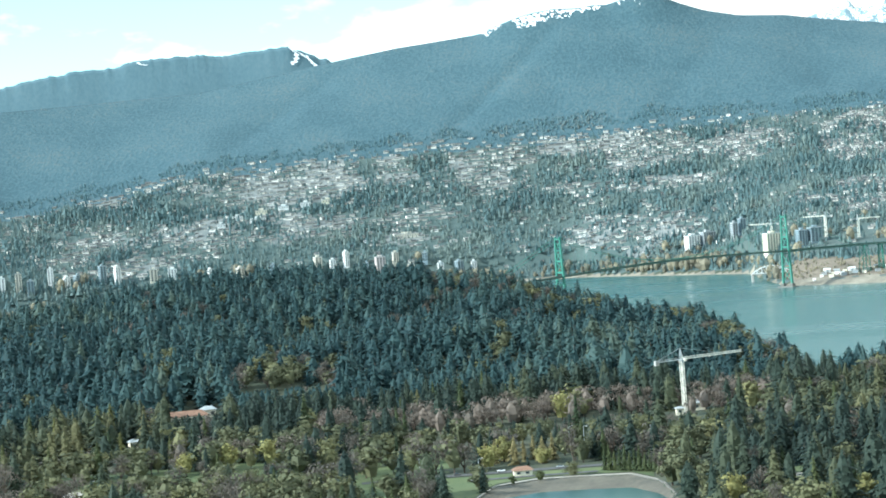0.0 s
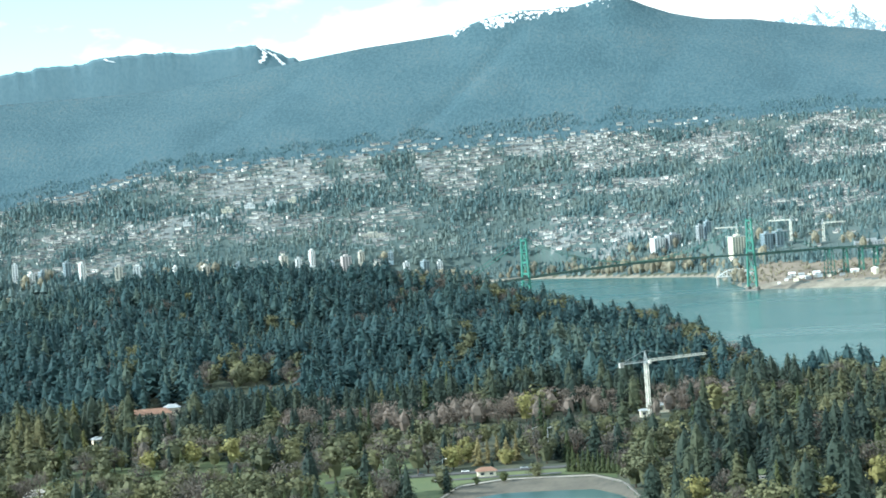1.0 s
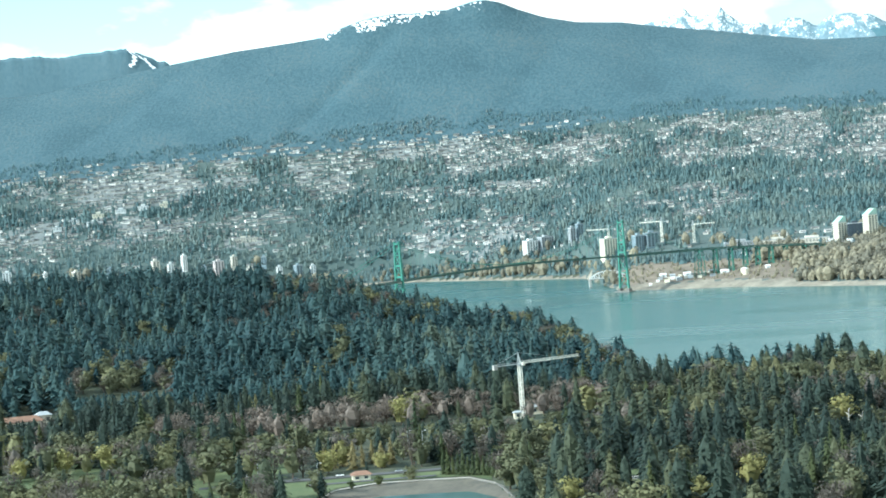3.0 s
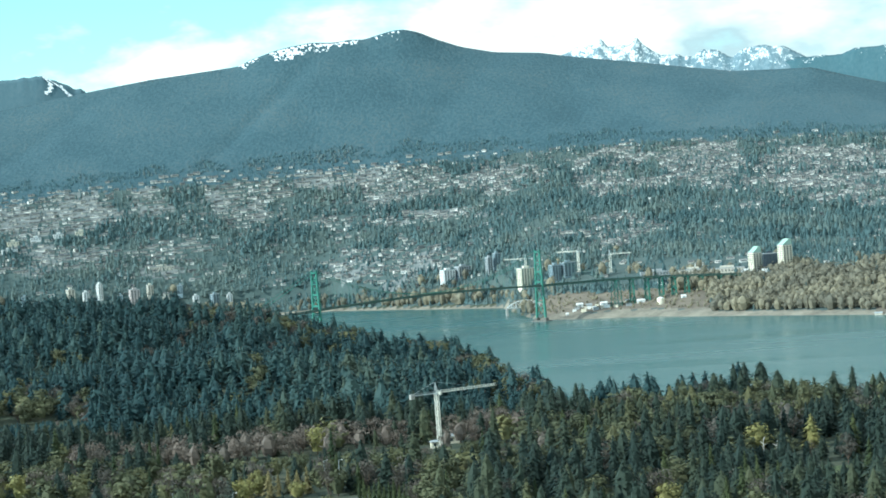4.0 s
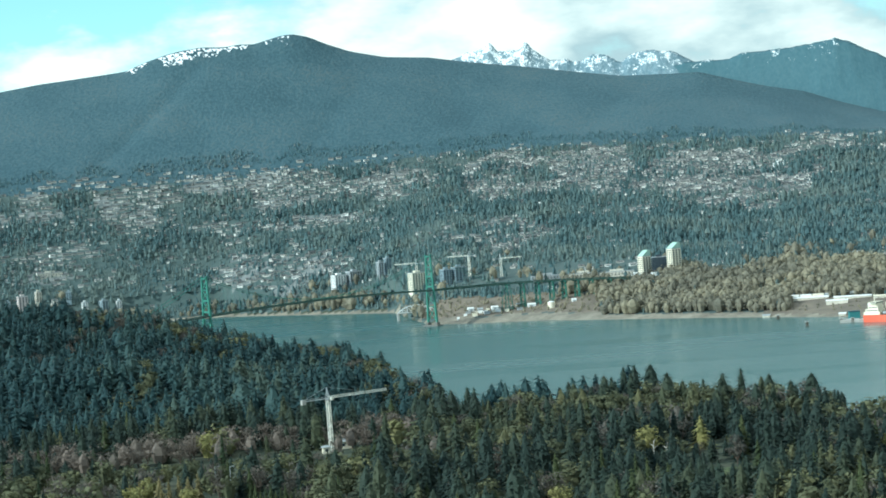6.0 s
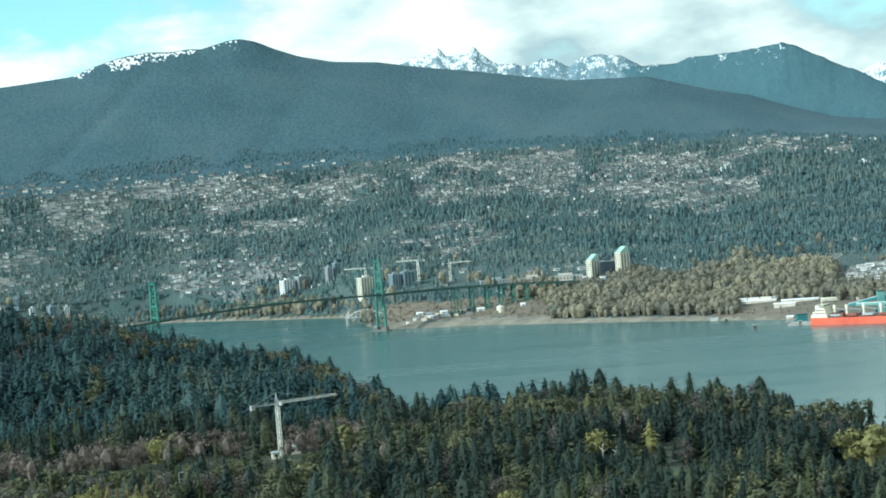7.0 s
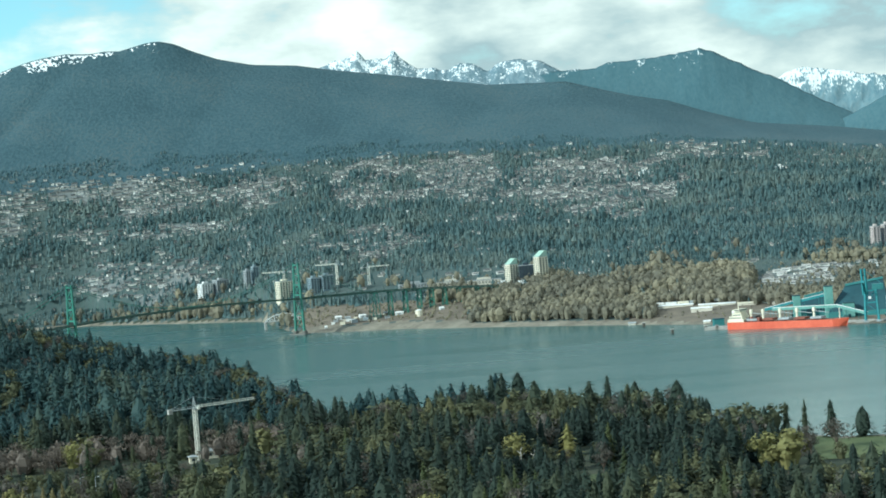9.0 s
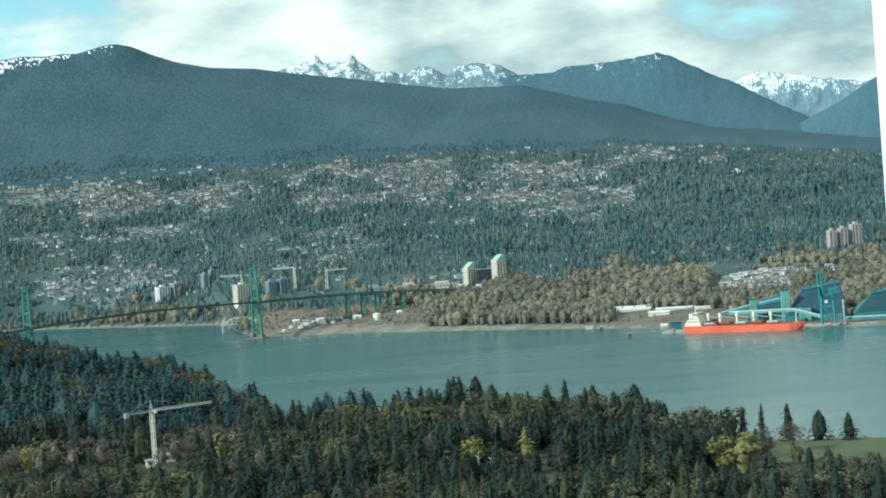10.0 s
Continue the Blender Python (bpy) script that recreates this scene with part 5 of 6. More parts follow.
# ---- buildings ----
def tower_block(az, d, w, deep, h, label, wall=WHITE, turn=20, storeys=0, roof=None, name="apartment_tower", group="", lift=0.0):
    """A high-rise: walls, window bands set into each face, balcony slabs and a roof-top plant room."""
    b = thing(name, put(az, d, turn, lift), label, "apartment building", group)
    box_part("wall", wall, b, (-w / 2, w / 2, -deep / 2, deep / 2, -6, h), bevel=0.15)
    n = storeys or max(3, int(h / 3.1))
    for side in range(4):
        run = w if side % 2 == 0 else deep
        off = deep / 2 if side % 2 == 0 else w / 2
        cols = max(2, int(run / 4.6))
        for c in range(cols):
            u = -run / 2 + run * (c + 0.5) / cols
            half = run / cols * 0.26
            bm = bmesh.new()
            box(bm, u - half, u + half, -off - 0.06, -off + 0.3, 2.5, h - 1.4)
            win = part("window_strip", bm, GLASS_WALL, b)
            win.matrix_basis = pose(0, 0, 0, 0, 0, 90 * side)
    bm = bmesh.new()
    for k in range(1, n):
        z = 2.5 + (h - 3.5) * k / n
        box(bm, -w / 2 - 0.35, w / 2 + 0.35, -deep / 2 - 0.35, deep / 2 + 0.35, z - 0.45, z + 0.45)
    tagged(part("facade_band", bm, wall, b), kind="stuff")
    box_part("roof", roof or GREY, b, (-w / 2 - 0.3, w / 2 + 0.3, -deep / 2 - 0.3, deep / 2 + 0.3, h, h + 0.8))
    box_part("plant_room", wall, b, (-w / 5, w / 5, -deep / 5, deep / 5, h + 0.8, h + 3.8), bevel=0.1)
    return b


BEIGE = surface("beige_render", (0.5, 0.46, 0.38), (0.66, 0.61, 0.52), 0.2, 0.8)
BLUEGREY = surface("blue_grey_cladding", (0.16, 0.22, 0.25), (0.24, 0.3, 0.33), 0.2, 0.6)
PINK = surface("pinkish_render", (0.5, 0.42, 0.4), (0.62, 0.54, 0.51), 0.2, 0.8)
COPPER = surface("green_copper_roof", (0.28, 0.42, 0.34), (0.4, 0.55, 0.46), 0.3, 0.6)

# the group beyond the bridge
tower_block(-0.29, 3335, 24, 16, 32, "white high-rise under construction with a crane on it", CREAM, 28)
tower_block(-2.4, 3657, 22, 16, 25, "white slab apartment block", WHITE, 30)
tower_block(-1.98, 3665, 24, 16, 20, "grey slab apartment block", GREY, 30)
tower_block(-1.26, 3590, 9, 11, 30, "narrow grey-white apartment tower", GREY, 25)
tower_block(-1.05, 3600, 10, 11, 25, "narrow grey-white apartment tower", BLUEGREY, 25)
tower_block(0.5, 3270, 14, 14, 25, "dark blue-grey slab apartment block", BLUEGREY, 25)
tower_block(0.85, 3275, 18, 14, 23, "dark blue-grey slab apartment block", BLUEGREY, 25)


def crown_roof(b, w, deep, h):
    """A sloped copper-green roof, cut away to one side."""
    bm = bmesh.new()
    lo, hi = h + 0.7, h + 9.0
    pts = [(-w / 2, -deep / 2, lo), (w / 2, -deep / 2, lo), (w / 2, deep / 2, lo), (-w / 2, deep / 2, lo), (0.22 * w, -deep / 2.2, hi), (w / 2.2, -deep / 2.2, hi), (w / 2.2, deep / 2.2, hi), (0.22 * w, deep / 2.2, hi)]
    v = [bm.verts.new(p) for p in pts]
    for f in ((0, 1, 5, 4), (1, 2, 6, 5), (2, 3, 7, 6), (3, 0, 4, 7), (4, 5, 6, 7), (3, 2, 1, 0)):
        bm.faces.new([v[i] for i in f])
    part("sloped_roof", bm, COPPER, b, "pale green sloped roof")


t1 = tower_block(5.86, 3096, 14, 14, 30, "cream twin tower with a pale green sloped roof", CREAM, 32)
crown_roof(t1, 14, 14, 30)
t2 = tower_block(6.66, 3067, 15, 15, 40, "cream twin tower with a pale green sloped roof", CREAM, 32)
crown_roof(t2, 15, 15, 40)
DARK_GLASS = surface("dark_glass_wall", (0.025, 0.035, 0.05), (0.05, 0.065, 0.085), 0.1, 0.2)
tower_block(6.25, 3083, 20, 13, 28, "dark glass office block between twin towers", DARK_GLASS, 8, name="office_block")
for az, d, w, label, mat in ((5.1, 3132, 50, "long low beige shopping building", BEIGE), (4.2, 3160, 42, "long low pale shopping building", BEIGE), (5.6, 3085, 16, "low white building beside the twin towers", WHITE), (3.2, 3190, 46, "long low pale building", GREY), (6.1, 3060, 22, "low white building below the twin towers", WHITE)):
    tower_block(az, d, w, 14, 7, label, mat, 6, 2, name="low_building")
for az, d, w, h in ((15.58, 3188, 11, 29), (15.87, 3198, 12, 31), (16.21, 3209, 15, 36)):
    tower_block(az, d, w, 11, h, "pale grey apartment tower rising from woods", PINK, 25, group="three eastern towers")

# high-rises of the waterfront town, partly behind the wooded ridge
WATERFRONT = [(-10.82, 3885, 17, 40, 3), (-11.73, 3902, 9, 29, 0), (-9.99, 3886, 11, 23, 1), (-19.61, 3970, 10, 30, 0), (-18.25, 3946, 12, 34, 2), (-17.86, 3937, 10, 32, 0), (-20.45, 3949, 11, 36, 1), (-20.15, 3930, 12, 28, 2),
              (-12.9, 3890, 12, 20, 0), (-12.5, 3905, 13, 22, 1), (-13.7, 3900, 11, 19, 2), (-9.2, 3880, 10, 22, 0), (-8.7, 3870, 13, 24, 2), (-8.3, 3880, 9, 18, 0), (-11.2, 3895, 9, 18, 2), (-10.4, 3900, 10, 20, 1),
              (-14.6, 3905, 13, 17, 1), (-16.9, 3925, 13, 24, 1), (-16.4, 3930, 16, 18, 0), (-18.9, 3950, 13, 20, 2), (-19.2, 3940, 11, 22, 0), (-20.9, 3960, 13, 26, 0), (-21.4, 3950, 12, 24, 2), (-15.4, 3915, 10, 15, 0), (-12.1, 3900, 10, 17, 0), (-9.6, 3895, 9, 17, 2)]
for k, (az, d, w, h, c) in enumerate(WATERFRONT):
    mat, word = ((WHITE, "white"), (BEIGE, "beige"), (BLUEGREY, "blue-grey"), (PINK, "pinkish"))[c]
    tower_block(az, d, w, w * 0.8, h, word + " high-rise of the waterfront town beyond the ridge", mat, 15 + 20 * math.sin(k * 1.7), group="waterfront high-rises")
# long pale school and terrace buildings on the slope
for az, d, w, mat in ((-10.05, 3993, 46, BEIGE), (-14.55, 4128, 20, WHITE), (-13.9, 4140, 22, CREAM), (-13.3, 4146, 20, WHITE), (-12.7, 4150, 20, WHITE), (-12.1, 4154, 22, CREAM), (-14.0, 4112, 30, WHITE), (-15.0, 4105, 16, WHITE), (3.2, 3800, 18, WHITE), (9.6, 4010, 20, WHITE), (13.2, 4050, 16, WHITE)):
    tower_block(az, d, w, 9, 6.5, "long pale terrace building on the town slope", mat, 4, 2, name="terrace_building")

# yards and sheds under the viaduct
for az, d, w, deep, h, mat, label in ((1.1, 3018, 14, 10, 7, WHITE, "white works shed on the spit"), (1.35, 3010, 12, 9, 5, GREY, "grey works shed on the spit"), (1.75, 3000, 15, 10, 8, WHITE, "white works shed on the spit"), (1.5, 2985, 9, 7, 4, WHITE, "small white hut on the spit"), (2.75, 2990, 18, 8, 5, WHITE, "white works shed under the viaduct"), (0.75, 2975, 5, 4, 3, WHITE, "small white hut at the spit's end"), (2.4, 3005, 12, 9, 5, CREAM, "cream works shed under the viaduct"), (3.9, 2975, 10, 7, 4, WHITE, "white works shed under the viaduct")):
    w, deep, h = w * 0.62, deep * 0.7, h * 0.6
    b = thing("works_shed", put(az, d, 12), label, "shed")
    box_part("wall", mat, b, (-w / 2, w / 2, -deep / 2, deep / 2, -3, h), bevel=0.1)
    bm = bmesh.new()
    v = [bm.verts.new(p) for p in ((-w / 2 - 0.4, -deep / 2 - 0.4, h), (w / 2 + 0.4, -deep / 2 - 0.4, h), (w / 2 + 0.4, deep / 2 + 0.4, h), (-w / 2 - 0.4, deep / 2 + 0.4, h), (-w / 2 - 0.4, 0, h + 1.8), (w / 2 + 0.4, 0, h + 1.8))]
    for f in ((0, 1, 5, 4), (2, 3, 4, 5), (1, 2, 5), (3, 0, 4), (3, 2, 1, 0)):
        bm.faces.new([v[i] for i in f])
    part("roof", bm, WHITE if mat is WHITE else GREY, b)
    box_part("door", GREY, b, (-1.6, 1.6, -deep / 2 - 0.08, -deep / 2 + 0.1, -1, min(h - 1, 4)))
for k in range(14):
    az, d = 0.95 + 0.11 * k + 0.05 * math.sin(k * 4), 2992 + 16 * math.sin(k * 2.3)
    paint = (WHITE, GREY, CREAM, BEIGE)[k % 4]
    b = thing("works_hut", put(az, d, 25 * math.sin(k * 3.1)), ("white", "grey", "cream", "beige")[k % 4] + " hut in the crowded works yard", "hut", "works yard huts")
    box_part("wall", paint, b, (-2.6 - k % 3, 2.6 + k % 2, -2.2, 2.2, -2, 2.4 + 0.6 * (k % 3)), bevel=0.1)
    box_part("roof", paint, b, (-2.9 - k % 3, 2.9 + k % 2, -2.5, 2.5, 2.42 + 0.6 * (k % 3), 2.8 + 0.6 * (k % 3)))
tank = thing("storage_tank", put(3.28, 2952, 0), "squat white storage tank under the viaduct", "tank")
bm = bmesh.new()
tube(bm, (0, 0, -2), (0, 0, 8), 5.2, 5.2, 24)
part("shell", bm, CREAM, tank)
bm = bmesh.new()
tube(bm, (0, 0, 8), (0, 0, 9.6), 5.3, 0.6, 24)
part("roof", bm, WHITE, tank)

# ---- bulk carrier ----
HULL = surface("orange_hull", (0.5, 0.075, 0.035), (0.64, 0.125, 0.065), 0.05, 0.45)
RED_DECK = surface("rust_deck", (0.16, 0.05, 0.035), (0.24, 0.08, 0.05), 0.1, 0.7)


def build_ship():
    stern, bow = place3(11.6, 2393, 0), place3(14.66, 2330, 0)
    length = (bow - stern).length
    m = Matrix.Translation((stern + bow) / 2) @ (bow - stern).to_track_quat("X", "Z").to_matrix().to_4x4()
    s = thing("bulk_carrier", m, "long orange-hulled bulk carrier moored at the terminal", "ship")
    L = length / 2
    bm = bmesh.new()
    rings = []
    for u in np.linspace(-1, 1, 25):
        x = u * L
        full = (1 - max(0, (u - 0.78) / 0.22) ** 2.2) * (1 - 0.35 * max(0, (-u - 0.82) / 0.18) ** 2)
        hb = max(9.5 * full, 0.25)
        sheer = 7.9 + 1.0 * max(0, (u - 0.86) / 0.14) ** 0.6 * (u > 0.86) + 0.5 * (u < -0.84)
        rake = 4.0 * max(0, (u - 0.9) / 0.1)
        ring = [(x, -hb * 0.7, -3), (x, -hb * 0.97, 0), (x + rake, -hb, sheer), (x + rake, hb, sheer), (x, hb * 0.97, 0), (x, hb * 0.7, -3)]
        rings.append([bm.verts.new(p) for p in ring])
    for a, b in zip(rings, rings[1:]):
        for k in range(6):
            bm.faces.new((a[k], b[k], b[(k + 1) % 6], a[(k + 1) % 6]))
    bm.faces.new(rings[0]), bm.faces.new(rings[-1][::-1])
    bmesh.ops.recalc_face_normals(bm, faces=bm.faces)
    part("hull", bm, HULL, s, "bright orange-red hull")
    box_part("deck", RED_DECK, s, (-L * 0.83, L * 0.84, -8.2, 8.2, 7.5, 8.0))
    house = box_part("superstructure", CREAM, s, (-L + 2, -L + 22, -8.6, 8.6, 8.0, 11.4), (-L + 4, -L + 20, -8.0, 8.0, 11.4, 14.6), (-L + 7, -L + 19, -7.2, 7.2, 14.6, 17.6), (-L + 9.5, -L + 18, -6.4, 6.4, 17.6, 20.2), bevel=0.25, label="cream-white superstructure")
    box_part("bridge_deck", CREAM, house, (-L + 11, -L + 18, -8.8, 8.8, 20.2, 22.6), bevel=0.2)
    box_part("window_band", GLASS_WALL, house, (-L + 17.9, -L + 18.2, -8.2, 8.2, 21.0, 22.0), (-L + 11.5, -L + 17.5, -8.9, -8.7, 21.0, 22.0), (-L + 5, -L + 19, -8.1, -7.9, 12.4, 13.3), (-L + 8, -L + 18, -7.3, -7.1, 15.6, 16.5))
    box_part("funnel", CREAM, house, (-L + 4.4, -L + 8.2, -2.4, 2.4, 11, 21.5), bevel=0.5)
    bm = bmesh.new()
    tube(bm, (-L + 12, 0, 22.8), (-L + 12, 0, 31), 0.5, 0.25, 8)
    beam(bm, (-L + 12, -3, 27.5), (-L + 12, 3, 27.5), 0.3)
    part("mast", bm, CREAM, house)
    bm = bmesh.new()
    bmesh.ops.create_uvsphere(bm, u_segments=12, v_segments=8, radius=1.7, matrix=Matrix.Translation((-L + 7.5, -4, 19.2)))
    tube(bm, (-L + 7.5, -4, 14), (-L + 7.5, -4, 18), 0.7, 0.6, 8)
    part("radar_dome", bm, WHITE, house, "white radar dome on a post")
    bm = bmesh.new()
    tube(bm, (L - 7, 0, 8), (L - 7, 0, 20), 0.7, 0.4, 8)
    part("foremast", bm, CREAM, s)
    for k in range(4):
        x = -L + 24 + k * 4.2
        box_part("deck_house", RED_DECK if k % 2 else ASPHALT, s, (x, x + 3.4, -6, 6, 8, 12.5 + (k * 7) % 3), bevel=0.2)
    for k in range(5):
        x0 = -L + 24 + k * (2 * L - 44) / 5
        x1 = x0 + (2 * L - 44) / 5 - 6
        box_part("hatch_cover", RED_DECK if k % 2 else GREY, s, (x0, x1, -6.4, 6.4, 9.1, 11.4), bevel=0.3)
    for k in range(5):
        x = -L + 21.5 + k * (2 * L - 38) / 5 + (6 if k == 0 else 0)
        crane = part("deck_crane", bm_post(x), CREAM, s, "cream deck crane post")
        bar_part("crane_jib", GREY, crane, [((x + 1, -0.6, 17.5), (x + 18, -0.6, 15.2)), ((x + 1, 0.6, 17.5), (x + 18, 0.6, 15.2))], 0.5)


def bm_post(x):
    bm = bmesh.new()
    tube(bm, (x, 0, 9), (x, 0, 17.5), 1.5, 1.1, 12)
    box(bm, x - 1.5, x + 1.5, -1.5, 1.5, 16.6, 21.4, 0.3)
    return bm


build_ship()

# ---- loading terminal ----
TEAL = surface("teal_cladding", (0.035, 0.145, 0.15), (0.055, 0.2, 0.2), 0.08, 0.6)
TEAL_DARK = surface("dark_teal_roof", (0.01, 0.048, 0.062), (0.02, 0.07, 0.088), 0.05, 0.6)
# Pale cladding of galleries and towers; also stands for sunlit teal on shed ends.
TEAL_PALE_LIT = surface("pale_and_lit_teal", (0.12, 0.28, 0.25), (0.18, 0.36, 0.32), 0.08, 0.6)
TEAL_BRIGHT = surface("bright_teal_steel", (0.035, 0.17, 0.19), (0.055, 0.25, 0.27), 0.2, 0.5)


def storage_shed(az, d, turn, length, deep, h, label, hip=18):
    """A long bulk-storage shed with steep roof planes and hipped ends."""
    b = thing("storage_shed", put(az, d, turn), label, "storage shed")
    bm = bmesh.new()
    lx, ly, lo = length / 2, deep / 2, 5
    v = [bm.verts.new(p) for p in ((-lx, -ly, lo), (lx, -ly, lo), (lx, ly, lo), (-lx, ly, lo), (-lx + hip, 0, h * 0.84), (lx - hip * 0.3, 0, h))]
    for f in ((0, 1, 5, 4), (2, 3, 4, 5), (1, 2, 5), (3, 2, 1, 0)):
        bm.faces.new([v[i] for i in f])
    part("roof", bm, TEAL_DARK, b, "dark teal sheet roof")
    # Sunlight on this end is put into its colour, paler than the roof.
    bm = bmesh.new()
    v = [bm.verts.new(p) for p in ((-lx - 0.1, -ly, lo), (-lx - 0.1, ly, lo), (-lx + hip - 0.1, 0, h * 0.84))]
    bm.faces.new(v)
    bmesh.ops.solidify(bm, geom=bm.faces[:], thickness=0.4)
    part("hipped_end", bm, TEAL_PALE_LIT, b, "teal end slope coloured paler as if sunlit")
    box_part("wall", TEAL, b, (-lx, lx, -ly, ly, -3, lo))
    bar_part("ridge_gallery", TEAL, b, [((-lx + hip, 0, h * 0.84 + 1), (lx - hip * 0.3, 0, h + 1))], 3.4, 2.6)


storage_shed(15.05, 2438, -4, 66, 56, 38, "large dark teal storage shed with steep roof", 18)
storage_shed(16.95, 2425, 6, 80, 56, 29, "dark teal storage shed behind the ship loader", 22)
storage_shed(13.75, 2462, -4, 40, 40, 25, "low dark teal storage shed between conveyor towers", 14)


def gallery(az0, d0, z0, az1, d1, z1, label, wide=3.0, mat=TEAL_BRIGHT):
    p, q = place3(az0, d0, z0), place3(az1, d1, z1)
    g = thing("conveyor_gallery", Matrix.Translation(p), label, "conveyor")
    bar_part("tube", mat, g, [((0, 0, 0), tuple(q - p))], wide, 2.8)
    bar_part("roof_ridge", WHITE, g, [((0, 0, 1.7), tuple(q - p + Vector((0, 0, 1.7))))], wide * 0.7, 0.5)
    n = max(2, int((q - p).length / 14))
    for k in range(n):
        c = (q - p) * ((k + 0.5) / n)
        foot = float(ground_at((p + c).x, (p + c).y)) - p.z - 1
        bar_part("trestle", TEAL, g, [(tuple(c + Vector((-1.5, 0, -1))), (c.x - 2.2, c.y, foot)), (tuple(c + Vector((1.5, 0, -1))), (c.x + 2.2, c.y, foot))], 0.5)


gallery(12.55, 2432, 17, 13.3, 2430, 23.5, "teal covered conveyor rising beside the shed")
gallery(13.35, 2430, 23.5, 14.25, 2425, 30.5, "teal covered conveyor rising beside the shed")
gallery(12.75, 2396, 19, 14.45, 2380, 19, "pale teal conveyor gallery along the berth", 4.0, TEAL_PALE_LIT)
gallery(14.45, 2380, 19, 15.25, 2372, 9, "pale teal conveyor gallery sloping down to the loader", 4.0, TEAL_PALE_LIT)
gallery(15.7, 2350, 8, 18.2, 2330, 8, "pale conveyor gallery along the berth", 3.4, TEAL_BRIGHT)
for az, d, w, h, mat in ((13.4, 2430, 8, 27, TEAL_PALE_LIT), (14.25, 2420, 9, 35, TEAL_PALE_LIT), (11.3, 2440, 12, 14, TEAL), (14.75, 2405, 12, 16, TEAL_PALE_LIT)):
    b = thing("transfer_tower", put(az, d, 8), "teal clad conveyor transfer tower", "tower")
    box_part("cladding", mat, b, (-w / 2, w / 2, -w / 2, w / 2, -3, h), bevel=0.15)
    box_part("roof", TEAL_DARK, b, (-w / 2 - 0.4, w / 2 + 0.4, -w / 2 - 0.4, w / 2 + 0.4, h, h + 0.8))
    box_part("door", TEAL_DARK, b, (-1.4, 1.4, -w / 2 - 0.1, -w / 2 + 0.1, 0, 4))


def ship_loader():
    x, y = polar(15.35, 2338)
    b = thing("ship_loader", pose(float(x), float(y), 3.0, 0, 0, -12), "bright teal ship loader with raised boom", "loader")
    legs = [(-7, -5), (7, -5), (-7, 5), (7, 5)]
    for lx, ly in legs:
        bm = bmesh.new()
        beam(bm, (lx, ly, 1), (lx * 0.82, ly * 0.8, 34), 1.9)
        part("leg", bm, TEAL_BRIGHT, b)
        box_part("bogie", GREY, b, (lx - 2.4, lx + 2.4, ly - 1, ly + 1, -1, 1.4), bevel=0.2)
    for z in (9, 20, 33):
        for ly in (-4.6, 4.6):
            bar_part("cross_beam", TEAL_BRIGHT, b, [((-6.4, ly, z), (6.4, ly, z))], 1.0)
        for lx in (-6.3, 6.3):
            bar_part("cross_beam", TEAL_BRIGHT, b, [((lx, -4.6, z), (lx, 4.6, z))], 0.9)
    for ly in (-4.6, 4.6):
        bar_part("brace", TEAL_BRIGHT, b, [((-6.4, ly, 20), (6.2, ly, 33))], 0.6)
        bar_part("brace", TEAL_BRIGHT, b, [((6.4, ly, 9), (-6.4, ly, 20))], 0.6)
    for lx in (-7.5, -3.6):
        bar_part("mast_leg", TEAL_BRIGHT, b, [((lx, 0, 28), (lx - 1.2, -1, 57))], 1.8)
    for z in (35, 39, 43, 47, 51, 55):
        bar_part("rung", TEAL_BRIGHT, b, [((-7.8, -0.4, z), (-4.2, -0.4, z))], 0.7)
    box_part("machine_house", TEAL, b, (2, 14, -4, 4, 33.5, 40), bevel=0.3)
    bar_part("boom", TEAL_BRIGHT, b, [((-5, -3, 30), (-9, -26, 44))], 2.2, 2.4)
    bar_part("back_stay", TEAL_BRIGHT, b, [((-4.8, -1, 55), (12, 0, 40))], 0.4)
    box_part("operator_cab", WHITE, b, (-3, 0, -7.5, -4.8, 24, 27), bevel=0.2)
    bm = bmesh.new()
    tube(bm, (17, 2, -1), (17, 2, 26), 0.9, 0.9, 10)
    part("chute", bm, WHITE, b, "white loading chute")


ship_loader()
# berth, long low sheds, dolphins
berth = thing("berth", Matrix.Identity(4), "concrete loading berth along the shore", "wharf")
for k in range(14):
    p = place3(11.2 + 0.5 * k, 2408 - 5.6 * k, 0)
    o = box_part("slab", CONCRETE, berth, (-11.5, 11.5, -9, 9, -4, 3.2), bevel=0.2)
    o.matrix_basis = pose(p.x, p.y, 0, 0, 0, -(11.2 + 0.5 * k) - 2)
